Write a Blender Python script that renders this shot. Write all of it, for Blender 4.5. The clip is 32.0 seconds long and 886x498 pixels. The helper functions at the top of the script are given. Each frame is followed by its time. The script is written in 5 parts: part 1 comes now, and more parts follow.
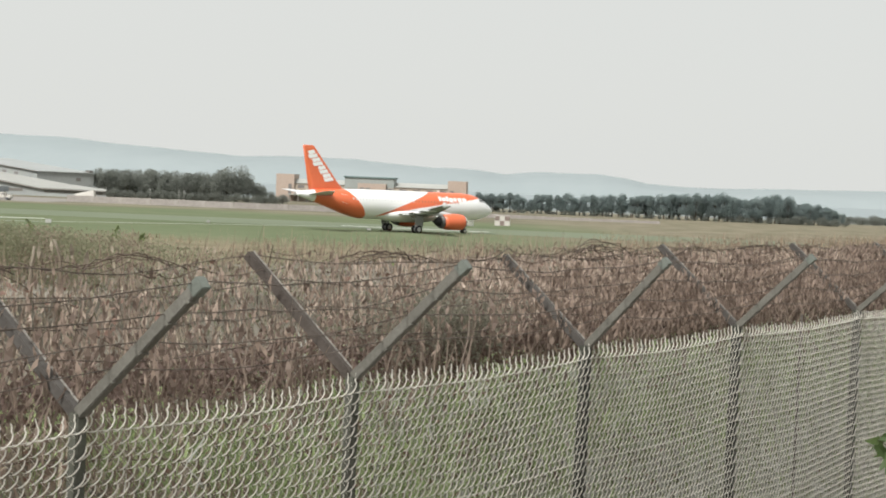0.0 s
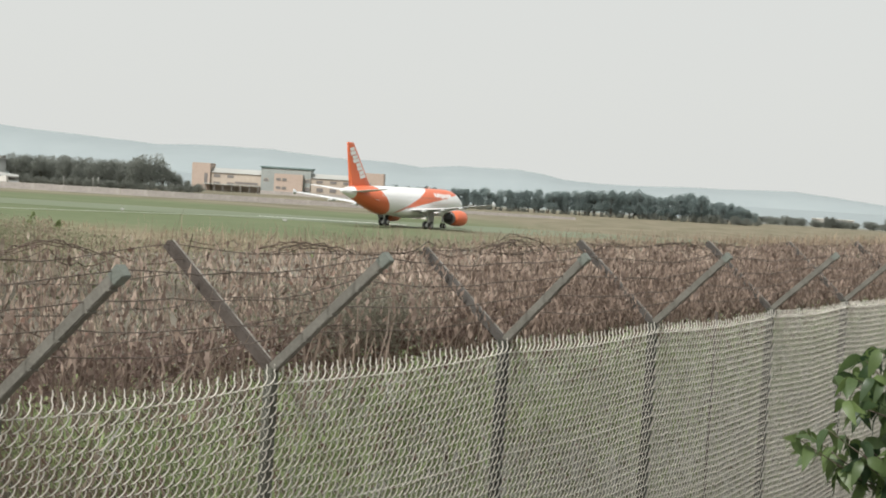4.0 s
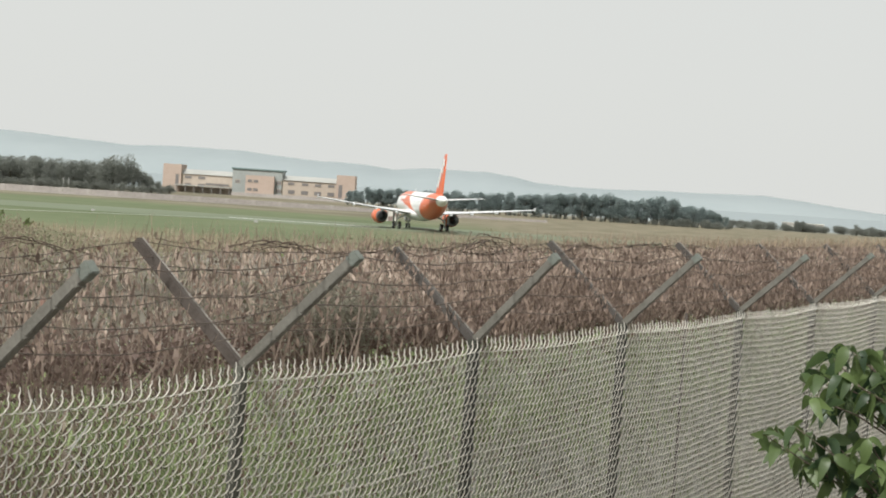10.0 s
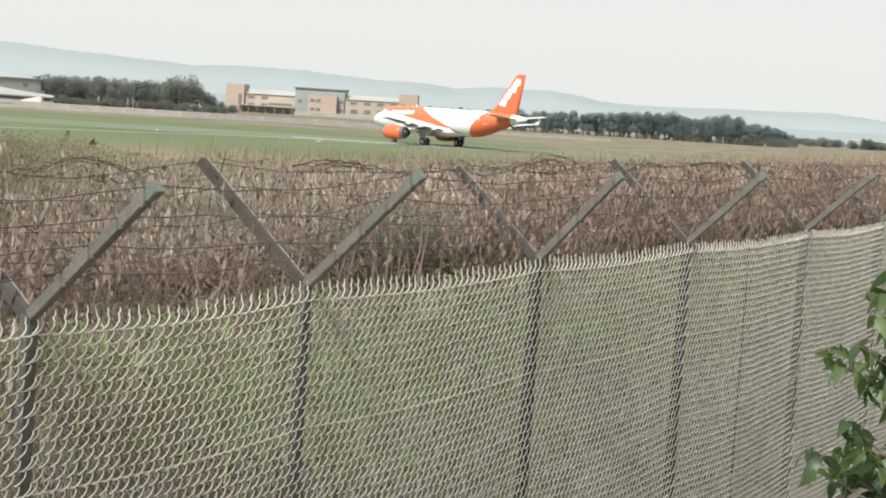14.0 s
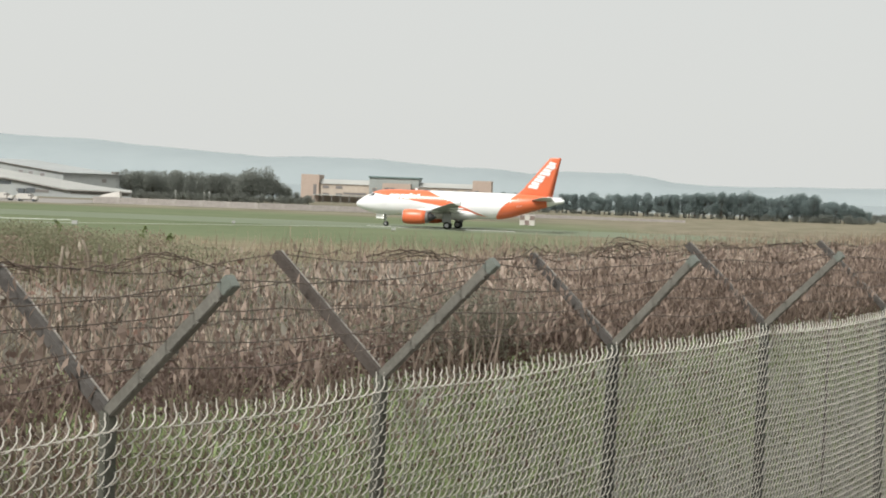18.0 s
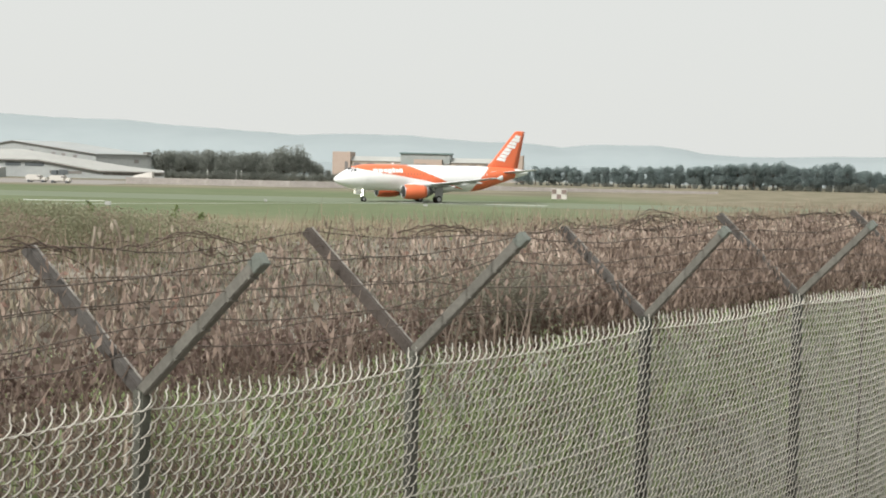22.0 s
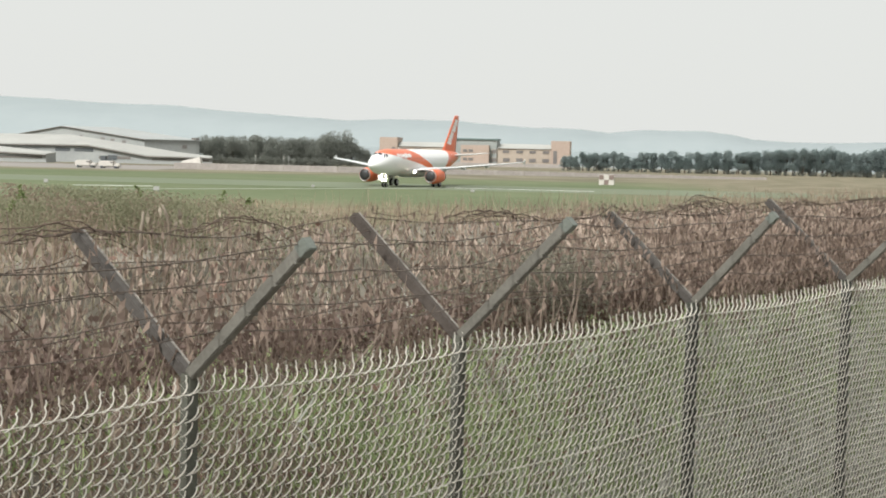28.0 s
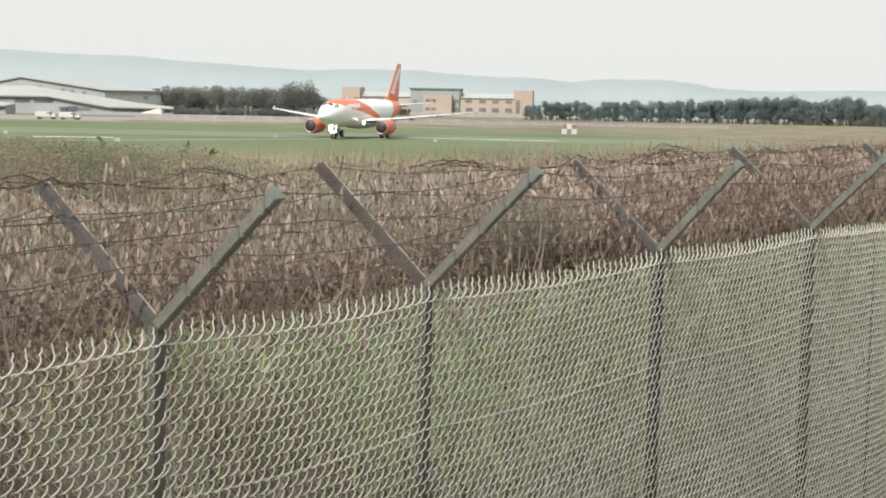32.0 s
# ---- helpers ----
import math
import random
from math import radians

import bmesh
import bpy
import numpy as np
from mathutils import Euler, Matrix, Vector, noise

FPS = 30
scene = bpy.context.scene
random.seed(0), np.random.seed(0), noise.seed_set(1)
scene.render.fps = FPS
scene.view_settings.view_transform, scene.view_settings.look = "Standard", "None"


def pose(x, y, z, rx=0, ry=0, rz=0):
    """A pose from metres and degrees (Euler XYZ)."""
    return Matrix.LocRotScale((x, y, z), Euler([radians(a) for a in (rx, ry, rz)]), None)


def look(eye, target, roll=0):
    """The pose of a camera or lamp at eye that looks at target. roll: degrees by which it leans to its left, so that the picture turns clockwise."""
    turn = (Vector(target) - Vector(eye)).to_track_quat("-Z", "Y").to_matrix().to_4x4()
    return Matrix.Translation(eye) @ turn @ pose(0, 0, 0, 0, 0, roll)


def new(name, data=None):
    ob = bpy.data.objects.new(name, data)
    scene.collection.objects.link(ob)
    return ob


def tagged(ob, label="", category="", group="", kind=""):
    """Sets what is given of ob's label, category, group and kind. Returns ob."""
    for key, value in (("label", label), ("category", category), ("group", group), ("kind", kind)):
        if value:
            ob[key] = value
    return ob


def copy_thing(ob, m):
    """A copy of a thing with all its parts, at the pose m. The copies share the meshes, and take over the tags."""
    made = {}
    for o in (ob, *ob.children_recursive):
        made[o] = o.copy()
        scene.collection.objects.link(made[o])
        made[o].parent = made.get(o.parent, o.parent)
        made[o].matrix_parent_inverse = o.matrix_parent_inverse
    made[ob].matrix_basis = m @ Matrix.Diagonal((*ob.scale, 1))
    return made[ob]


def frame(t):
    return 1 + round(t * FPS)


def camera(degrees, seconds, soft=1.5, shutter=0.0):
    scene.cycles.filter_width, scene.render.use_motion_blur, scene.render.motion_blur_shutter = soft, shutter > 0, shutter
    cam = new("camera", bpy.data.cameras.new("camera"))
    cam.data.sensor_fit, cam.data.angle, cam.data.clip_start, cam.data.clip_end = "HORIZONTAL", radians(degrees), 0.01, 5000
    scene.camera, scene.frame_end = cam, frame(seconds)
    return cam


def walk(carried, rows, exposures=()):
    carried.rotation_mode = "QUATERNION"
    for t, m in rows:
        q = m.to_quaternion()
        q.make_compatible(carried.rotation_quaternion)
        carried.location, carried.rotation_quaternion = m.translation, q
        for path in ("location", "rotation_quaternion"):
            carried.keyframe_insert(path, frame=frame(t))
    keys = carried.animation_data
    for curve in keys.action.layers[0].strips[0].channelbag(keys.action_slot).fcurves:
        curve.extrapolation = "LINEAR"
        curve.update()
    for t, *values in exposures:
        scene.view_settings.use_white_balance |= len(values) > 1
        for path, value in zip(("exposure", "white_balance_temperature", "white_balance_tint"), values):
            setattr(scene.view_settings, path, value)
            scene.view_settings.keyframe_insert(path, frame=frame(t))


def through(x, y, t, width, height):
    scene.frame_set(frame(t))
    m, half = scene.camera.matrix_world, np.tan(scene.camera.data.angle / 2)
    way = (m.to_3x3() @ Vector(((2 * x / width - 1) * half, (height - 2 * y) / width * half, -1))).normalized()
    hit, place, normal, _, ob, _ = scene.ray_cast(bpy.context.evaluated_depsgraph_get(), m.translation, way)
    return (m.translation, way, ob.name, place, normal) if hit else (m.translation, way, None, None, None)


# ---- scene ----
cam = camera(30.26, 32.0, soft=1.9)
# seconds, eye x, eye z, yaw, pitch, roll
PATH = [
    (0, 0.014, 6.519, 3.31, -2.11, 2.40),
    (0.5, 0.026, 6.519, 3.13, -2.58, 2.41),
    (1, -0.004, 6.535, 2.66, -1.53, 2.17),
    (1.5, 0.008, 6.532, 2.73, -2.48, 2.43),
    (2, 0.008, 6.530, 4.04, -2.18, 1.93),
    (2.5, -0.001, 6.525, 2.76, -1.87, 2.43),
    (3, -0.008, 6.522, 2.00, -2.13, 2.66),
    (3.5, -0.017, 6.522, 0.37, -2.02, 3.37),
    (5.5, -0.000, 6.491, 0.58, -3.24, 3.93),
    (6, 0.006, 6.496, -0.38, -2.15, 3.89),
    (6.5, 0.002, 6.499, 0.71, -3.41, 3.72),
    (7, -0.015, 6.499, 0.21, -2.52, 3.55),
    (7.5, -0.017, 6.499, -1.50, -2.91, 3.73),
    (8, -0.019, 6.498, -0.97, -2.93, 3.90),
    (8.5, -0.013, 6.498, -0.81, -3.31, 3.75),
    (9, -0.007, 6.492, -1.37, -3.82, 3.55),
    (9.5, -0.007, 6.492, -1.72, -2.89, 3.94),
    (10, -0.007, 6.497, -0.63, -2.06, 3.77),
    (10.5, -0.001, 6.498, -0.98, -2.10, 3.80),
    (11, 0.006, 6.498, -1.21, -3.77, 2.87),
    (11.5, -0.001, 6.501, -0.28, -3.42, 2.79),
    (12, 0.001, 6.500, -0.02, -3.57, 3.04),
    (12.5, -0.004, 6.497, 1.39, -2.98, 2.93),
    (13, -0.003, 6.497, 0.72, -4.03, 2.98),
    (13.5, -0.003, 6.497, 1.29, -4.92, 2.73),
    (14, -0.008, 6.497, 1.38, -5.02, 3.55),
    (14.5, -0.017, 6.494, 1.23, -4.05, 3.08),
    (16.5, -0.006, 6.502, 0.83, -1.75, 2.37),
    (17, 0.000, 6.511, 1.47, -1.55, 1.63),
    (17.5, -0.001, 6.510, 3.07, -1.96, 2.08),
    (18, -0.001, 6.510, 4.18, -2.15, 2.15),
    (18.5, -0.003, 6.507, 3.98, -1.21, 1.94),
    (19, -0.001, 6.505, 3.33, -1.79, 2.18),
    (19.5, -0.003, 6.509, 3.39, -0.98, 1.75),
    (20, 0.003, 6.509, 4.73, -2.67, 1.71),
    (20.5, 0.010, 6.506, 4.51, -3.74, 1.79),
    (21, 0.014, 6.506, 4.39, -3.60, 1.30),
    (21.5, 0.013, 6.508, 5.17, -3.49, 1.07),
    (22, 0.010, 6.507, 5.29, -3.04, 1.24),
    (22.5, -0.000, 6.505, 6.12, -3.27, 1.56),
    (23, -0.006, 6.505, 6.11, -3.17, 1.54),
    (23.5, -0.009, 6.505, 5.21, -3.39, 0.97),
    (24, -0.014, 6.504, 5.62, -3.53, 1.35),
    (24.5, -0.014, 6.507, 5.55, -2.62, 0.97),
    (25, -0.011, 6.507, 5.13, -3.39, 1.10),
    (25.5, -0.006, 6.506, 5.70, -4.73, 1.10),
    (27.5, 0.015, 6.504, 6.92, -4.22, 1.18),
    (28, 0.013, 6.505, 6.92, -3.58, 1.25),
    (28.5, 0.008, 6.504, 7.28, -3.68, 1.16),
    (29, -0.000, 6.505, 7.32, -3.08, 1.26),
    (29.5, -0.008, 6.504, 7.23, -4.26, 1.44),
    (30, -0.004, 6.502, 6.03, -4.77, 1.43),
    (30.5, -0.006, 6.502, 5.99, -4.82, 1.49),
    (31, -0.004, 6.501, 5.56, -5.34, 1.15),
    (31.5, -0.004, 6.503, 5.27, -5.02, 1.38),
    (32, -0.003, 6.503, 5.60, -5.30, 1.03),
]
# seconds, main gear x, y, heading
TAXI = [
    (0, -19.70, 235.64, 38.9),
    (1, -16.05, 236.40, 44.5),
    (2, -12.65, 237.58, 50.1),
    (3, -9.87, 239.68, 55.2),
    (4, -7.28, 242.21, 60.6),
    (5, -5.07, 244.91, 66.4),
    (6, -3.32, 247.54, 72.7),
    (7, -2.02, 249.84, 79.5),
    (8, -1.14, 251.91, 86.4),
    (9, -0.76, 254.09, 93.7),
    (10, -0.93, 256.28, 101.2),
    (11, -1.90, 258.15, 109.4),
    (12, -3.48, 259.34, 118.4),
    (13, -5.34, 259.62, 127.4),
    (14, -7.47, 259.70, 136.5),
    (15, -9.86, 259.89, 145.4),
    (16, -12.41, 260.07, 153.9),
    (17, -15.01, 260.10, 162.4),
    (18, -17.56, 259.87, 170.8),
    (19, -20.09, 259.67, 180.0),
    (20, -22.47, 259.72, 190.2),
    (21, -24.70, 260.21, 199.7),
    (22, -26.78, 261.18, 209.1),
    (23, -28.85, 262.50, 217.9),
    (24, -30.99, 263.86, 226.3),
    (25, -32.89, 264.61, 234.3),
    (26, -34.44, 264.45, 241.7),
    (27, -35.66, 263.48, 247.9),
    (28, -36.56, 261.82, 252.7),
    (29, -37.15, 259.57, 255.5),
    (30, -37.42, 256.91, 256.6),
    (31, -37.51, 254.08, 256.8),
    (32, -37.59, 251.39, 256.9),
]
EYE_TURN = [(t, look((x, 0, z), (x - math.sin(radians(a)) * math.cos(radians(p)), math.cos(radians(a)) * math.cos(radians(p)), z + math.sin(radians(p))), r))
            for t, x, z, a, p, r in PATH]
walk(cam, EYE_TURN, exposures=[(0, 0.09), (1, 0.03), (3, 0.05), (6, 0.17), (7, 0.24), (8, 0.12), (9, 0.19), (10, 0.07), (11, 0.13), (12, 0.18), (13, 0.1), (14, 0.3), (17, 0.02), (18, 0.03), (19, 0.04), (21, 0.23), (22, 0.15), (25, 0.14), (29, 0.22), (32, 0.29)])

# ---- world and sun: bright overcast ----
SUN_EL, SUN_AZ = 48.0, 207.0
world = bpy.data.worlds.new("overcast")
scene.world = world
world.use_nodes = True
wn, wl = world.node_tree.nodes, world.node_tree.links
sky = wn.new("ShaderNodeTexSky")
sky.sky_type, sky.sun_disc = "NISHITA", False
sky.sun_elevation, sky.sun_rotation = radians(SUN_EL), radians(SUN_AZ)
sky.dust_density, sky.air_density = 4.0, 1.0
sky_dim = wn.new("ShaderNodeMix")
sky_dim.data_type, sky_dim.blend_type = "RGBA", "MULTIPLY"
sky_dim.inputs[0].default_value = 1.0
sky_dim.inputs[7].default_value = (0.05, 0.05, 0.05, 1)
cloud = wn.new("ShaderNodeMix")
cloud.data_type = "RGBA"
cloud.inputs[0].default_value = 0.9
cloud.inputs[7].default_value = (0.745, 0.758, 0.734, 1)
wl.new(sky.outputs[0], sky_dim.inputs[6])
wl.new(sky_dim.outputs[2], cloud.inputs[6])
wl.new(cloud.outputs[2], wn["Background"].inputs["Color"])
wn["Background"].inputs["Strength"].default_value = 1.0

sun = new("sun", bpy.data.lights.new("sun", "SUN"))
sun.data.energy, sun.data.angle, sun.data.color = 4.5, radians(11), (1.0, 0.985, 0.955)
az, el = radians(SUN_AZ), radians(SUN_EL)
sun.matrix_world = look((math.sin(az) * 50, math.cos(az) * 50, 60), (0, 0, 60 - 50 * math.tan(el)))


# ---- materials ----
def material(name, low, high, rough=0.8, metal=0.0, scale=1.0, fine=None, bump=0.0, island=0.0, coords="Object", spec=0.3):
    """Two tones mixed by a coarse and a fine noise; island adds a tone per loose piece."""
    m = bpy.data.materials.new(name)
    m.use_nodes = True
    n, l = m.node_tree.nodes, m.node_tree.links
    b = n["Principled BSDF"]
    b.inputs["Roughness"].default_value, b.inputs["Metallic"].default_value = rough, metal
    b.inputs["Specular IOR Level"].default_value = spec
    tc = n.new("ShaderNodeTexCoord")
    out = []
    for s, d in ((scale, 3), (fine or scale * 9, 5)):
        t = n.new("ShaderNodeTexNoise")
        t.inputs["Scale"].default_value, t.inputs["Detail"].default_value = s, d
        l.new(tc.outputs[coords], t.inputs["Vector"])
        out.append(t)
    mid = n.new("ShaderNodeMix")
    mid.data_type = "FLOAT"
    mid.inputs[0].default_value = 0.45
    l.new(out[0].outputs["Fac"], mid.inputs[2])
    l.new(out[1].outputs["Fac"], mid.inputs[3])
    fac = mid.outputs[0]
    if island:
        g = n.new("ShaderNodeNewGeometry")
        k = n.new("ShaderNodeMix")
        k.data_type = "FLOAT"
        k.inputs[0].default_value = island
        l.new(fac, k.inputs[2])
        l.new(g.outputs["Random Per Island"], k.inputs[3])
        fac = k.outputs[0]
    ramp = n.new("ShaderNodeMapRange")
    ramp.inputs["From Min"].default_value, ramp.inputs["From Max"].default_value = (0.3, 0.7) if island < 0.5 else (0.05, 0.95)
    l.new(fac, ramp.inputs["Value"])
    c = n.new("ShaderNodeMix")
    c.data_type = "RGBA"
    c.inputs[6].default_value, c.inputs[7].default_value = (*low, 1), (*high, 1)
    l.new(ramp.outputs[0], c.inputs[0])
    l.new(c.outputs[2], b.inputs["Base Color"])
    if bump:
        bp = n.new("ShaderNodeBump")
        bp.inputs["Strength"].default_value, bp.inputs["Distance"].default_value = bump, 0.02
        l.new(out[1].outputs["Fac"], bp.inputs["Height"])
        l.new(bp.outputs[0], b.inputs["Normal"])
    return m


def leafy(name, low, high, island=0.75, through=0.25, scale=1.5):
    """Foliage: a tone per leaf, and some light through it."""
    m = material(name, low, high, 0.6, 0, scale, island=island, spec=0.25)
    n, l = m.node_tree.nodes, m.node_tree.links
    b = n["Principled BSDF"]
    tr = n.new("ShaderNodeBsdfTranslucent")
    src = b.inputs["Base Color"].links[0].from_socket
    l.new(src, tr.inputs["Color"])
    mx = n.new("ShaderNodeMixShader")
    mx.inputs[0].default_value = through
    l.new(b.outputs[0], mx.inputs[1])
    l.new(tr.outputs[0], mx.inputs[2])
    l.new(mx.outputs[0], n["Material Output"].inputs["Surface"])
    return m


def glowing(name, colour, strength):
    m = bpy.data.materials.new(name)
    m.use_nodes = True
    b = m.node_tree.nodes["Principled BSDF"]
    b.inputs["Base Color"].default_value = (0.8, 0.8, 0.8, 1)
    b.inputs["Emission Color"].default_value, b.inputs["Emission Strength"].default_value = (*colour, 1), strength
    return m


STEEL = material("weathered galvanised steel", (0.105, 0.1, 0.085), (0.19, 0.182, 0.157), 0.65, 0.1, 6, 60, 0.2)
POSTSTEEL = material("dark weathered steel", (0.07, 0.071, 0.056), (0.13, 0.131, 0.108), 0.7, 0.1, 6, 60, 0.2)
DARKPOST = material("darker post steel", (0.034, 0.036, 0.028), (0.07, 0.072, 0.058), 0.75, 0.1, 6, 60, 0.2)
RUSTY = material("rusty dull steel", (0.048, 0.039, 0.033), (0.1, 0.084, 0.072), 0.8, 0.1, 6, 60, 0.3)
GREYARM = material("dull grey steel", (0.055, 0.049, 0.044), (0.105, 0.096, 0.087), 0.7, 0.1, 6, 60, 0.2)
# broken pale tone: the lit flange highlight put into the colour
EDGE_HIGHLIGHT = material("painted edge highlight", (0.06, 0.055, 0.05), (0.42, 0.39, 0.35), 0.6, 0.1, 9, 70, 0.2)
CAP = material("painted steel cap", (0.13, 0.145, 0.125), (0.2, 0.215, 0.19), 0.55, 0.2, 8, 70, 0.2)
WIRE = material("zinc coated wire", (0.61, 0.575, 0.51), (0.82, 0.785, 0.71), 0.55, 0.0, 3, 40)
BARB = material("rusty barbed wire", (0.07, 0.055, 0.045), (0.16, 0.13, 0.11), 0.7, 0.3, 5, 60)
DRY = leafy("dry straw stalks", (0.2, 0.167, 0.13), (0.4, 0.345, 0.27), 0.8, 0.35)
DEADLEAF = leafy("dead brown leaves", (0.165, 0.128, 0.102), (0.34, 0.268, 0.215), 0.5, 0.42)
STRAWLEAF = leafy("straw dead leaves", (0.24, 0.214, 0.15), (0.45, 0.4, 0.3), 0.55, 0.45)
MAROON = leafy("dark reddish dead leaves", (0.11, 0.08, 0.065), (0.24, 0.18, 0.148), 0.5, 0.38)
REDLEAF = leafy("reddish dead leaves", (0.18, 0.11, 0.086), (0.3, 0.195, 0.152), 0.6, 0.35)
BANDLEAF = leafy("withered leaves darkened for shade", (0.135, 0.096, 0.081), (0.25, 0.183, 0.154), 0.5, 0.42)
DEADMIX = leafy("mixed withered leaves", (0.12, 0.088, 0.072), (0.4, 0.31, 0.25), 0.7, 0.4)
CURLED = leafy("pale curled leaves", (0.26, 0.2, 0.158), (0.6, 0.49, 0.405), 0.8, 0.4)
RUSTLEAF = leafy("withered crest leaves", (0.26, 0.21, 0.158), (0.36, 0.295, 0.228), 0.3, 0.55)
PINKGRASS = leafy("pinkish dry grass", (0.17, 0.128, 0.094), (0.39, 0.3, 0.225), 0.8)
LITTER = leafy("withered reddish grass", (0.125, 0.092, 0.073), (0.3, 0.222, 0.172), 0.7, 0.4)
TUFT = leafy("straw tufts", (0.2, 0.165, 0.11), (0.4, 0.33, 0.235), 0.8)
OLIVELEAF = leafy("dull olive leaves", (0.235, 0.24, 0.152), (0.315, 0.315, 0.208), 0.3, 0.55)
GREYOLIVE = leafy("grey-olive leaves", (0.21, 0.2, 0.155), (0.31, 0.295, 0.235), 0.3, 0.55)
DULLGREEN = leafy("dull grey-green leaves", (0.1, 0.108, 0.07), (0.2, 0.203, 0.132), 0.5, 0.35)
CANE = material("bramble canes", (0.06, 0.045, 0.036), (0.15, 0.11, 0.085), 0.7, 0, 3, 30, island=0.6)
GREENLEAF = leafy("green bramble leaves", (0.115, 0.145, 0.062), (0.265, 0.32, 0.14), 0.6, 0.42)
GRASSBLADE = leafy("rough grass blades", (0.19, 0.26, 0.11), (0.46, 0.55, 0.27), 0.7, 0.42)
GREYGRASS = leafy("grey dead grass", (0.36, 0.362, 0.325), (0.6, 0.598, 0.55), 0.6, 0.4)
SHRUBLEAF = leafy("glossy shrub leaf", (0.03, 0.06, 0.028), (0.16, 0.225, 0.08), 0.5, 0.5, 9.0)
shrub_nodes, shrub_links = SHRUBLEAF.node_tree.nodes, SHRUBLEAF.node_tree.links
leaf_info, leaf_sum, leaf_frac = shrub_nodes.new("ShaderNodeObjectInfo"), shrub_nodes.new("ShaderNodeMath"), shrub_nodes.new("ShaderNodeMath")
leaf_frac.operation = "FRACT"
shrub_nodes["Principled BSDF"].inputs["Roughness"].default_value = 0.42
shrub_nodes["Principled BSDF"].inputs["Specular IOR Level"].default_value = 0.5
leaf_ramp = next(k for k in shrub_nodes if k.bl_idname == "ShaderNodeMapRange")
shrub_links.new(leaf_ramp.inputs["Value"].links[0].from_socket, leaf_sum.inputs[0])
shrub_links.new(leaf_info.outputs["Random"], leaf_sum.inputs[1])
shrub_links.new(leaf_sum.outputs[0], leaf_frac.inputs[0])
shrub_links.new(leaf_frac.outputs[0], leaf_ramp.inputs["Value"])
BARK = material("bark", (0.06, 0.045, 0.035), (0.16, 0.125, 0.1), 0.9, 0, 3, 25, 0.5)
# far foliage: both tones are lightened to carry the distance haze
PINE = leafy("haze-paled evergreen foliage", (0.32, 0.378, 0.372), (0.355, 0.41, 0.4), 0.3, 0.78, 0.15)
BUSHY = leafy("haze-paled olive foliage", (0.275, 0.29, 0.262), (0.31, 0.325, 0.29), 0.3, 0.8, 0.15)
CONCRETE = material("grey concrete wall", (0.27, 0.248, 0.228), (0.41, 0.378, 0.35), 0.9, 0, 0.15, 1.5, 0.1)
APRON = material("dusty grey apron", (0.19, 0.177, 0.162), (0.275, 0.255, 0.235), 0.9, 0, 0.06, 0.8)
ASPHALT = material("worn runway asphalt", (0.115, 0.14, 0.085), (0.155, 0.178, 0.118), 0.85, 0, 0.03, 0.6)
BRIGHTLINE = material("fresh runway paint", (0.45, 0.46, 0.43), (0.6, 0.61, 0.57), 0.7, 0, 0.1, 1.5)
LINE = material("runway paint", (0.24, 0.25, 0.21), (0.36, 0.37, 0.32), 0.7, 0, 0.1, 1.5)
# peach and cream are dulled to hold the distance haze
PLASTER = material("peach plaster", (0.36, 0.285, 0.235), (0.43, 0.345, 0.29), 0.9, 0, 0.12, 1.2)
PLASTER_PALE = material("cream plaster", (0.36, 0.305, 0.25), (0.44, 0.38, 0.315), 0.9, 0, 0.12, 1.2)
ROOFPALE = material("pale roof sheet", (0.305, 0.305, 0.285), (0.385, 0.385, 0.358), 0.7, 0, 0.1, 1)
GREYCLAD = material("grey green cladding", (0.24, 0.26, 0.245), (0.31, 0.33, 0.315), 0.6, 0, 0.2, 2)
DARKROOF = material("dark roof edge", (0.06, 0.07, 0.075), (0.12, 0.13, 0.135), 0.7, 0, 0.3, 3)
# lighter than real panes: haze is in the glass colour
FARGLASS = material("window glass paled for distance haze", (0.13, 0.12, 0.115), (0.2, 0.185, 0.175), 0.3, 0, 0.5, 3, spec=0.5)
GREENROOF = material("weathered green roof edge", (0.1, 0.15, 0.145), (0.16, 0.215, 0.205), 0.7, 0, 0.4, 3)
# dull brown with shadow toned in, for eaves, posts and dark strips
SHADOWED = material("shadow-toned dull brown", (0.14, 0.13, 0.12), (0.2, 0.19, 0.175), 0.8, 0, 0.4, 3)
DARKGLASS = material("dark window glass", (0.03, 0.03, 0.035), (0.07, 0.07, 0.075), 0.15, 0, 0.5, 3, spec=0.5)
HANGARWALL = material("grey hangar cladding", (0.28, 0.295, 0.29), (0.36, 0.375, 0.365), 0.7, 0, 0.1, 1)
HANGARROOF = material("pale hangar roof", (0.28, 0.295, 0.29), (0.35, 0.362, 0.35), 0.6, 0, 0.08, 0.8)
WHITEPAINT = material("white gloss paint", (0.74, 0.74, 0.73), (0.82, 0.82, 0.81), 0.3, 0, 0.4, 4, spec=0.5)
ORANGE = material("orange gloss paint", (0.62, 0.135, 0.055), (0.68, 0.16, 0.068), 0.35, 0, 0.4, 4, spec=0.5)
WINGGREY = material("light grey wing paint", (0.58, 0.59, 0.59), (0.68, 0.69, 0.69), 0.4, 0, 0.5, 5, spec=0.5)
UNDERGREY = material("wing underside shade and gear door grey", (0.27, 0.27, 0.27), (0.35, 0.35, 0.345), 0.5, 0, 0.5, 5, spec=0.4)
PANE = material("cabin pane", (0.56, 0.57, 0.57), (0.66, 0.67, 0.67), 0.3)
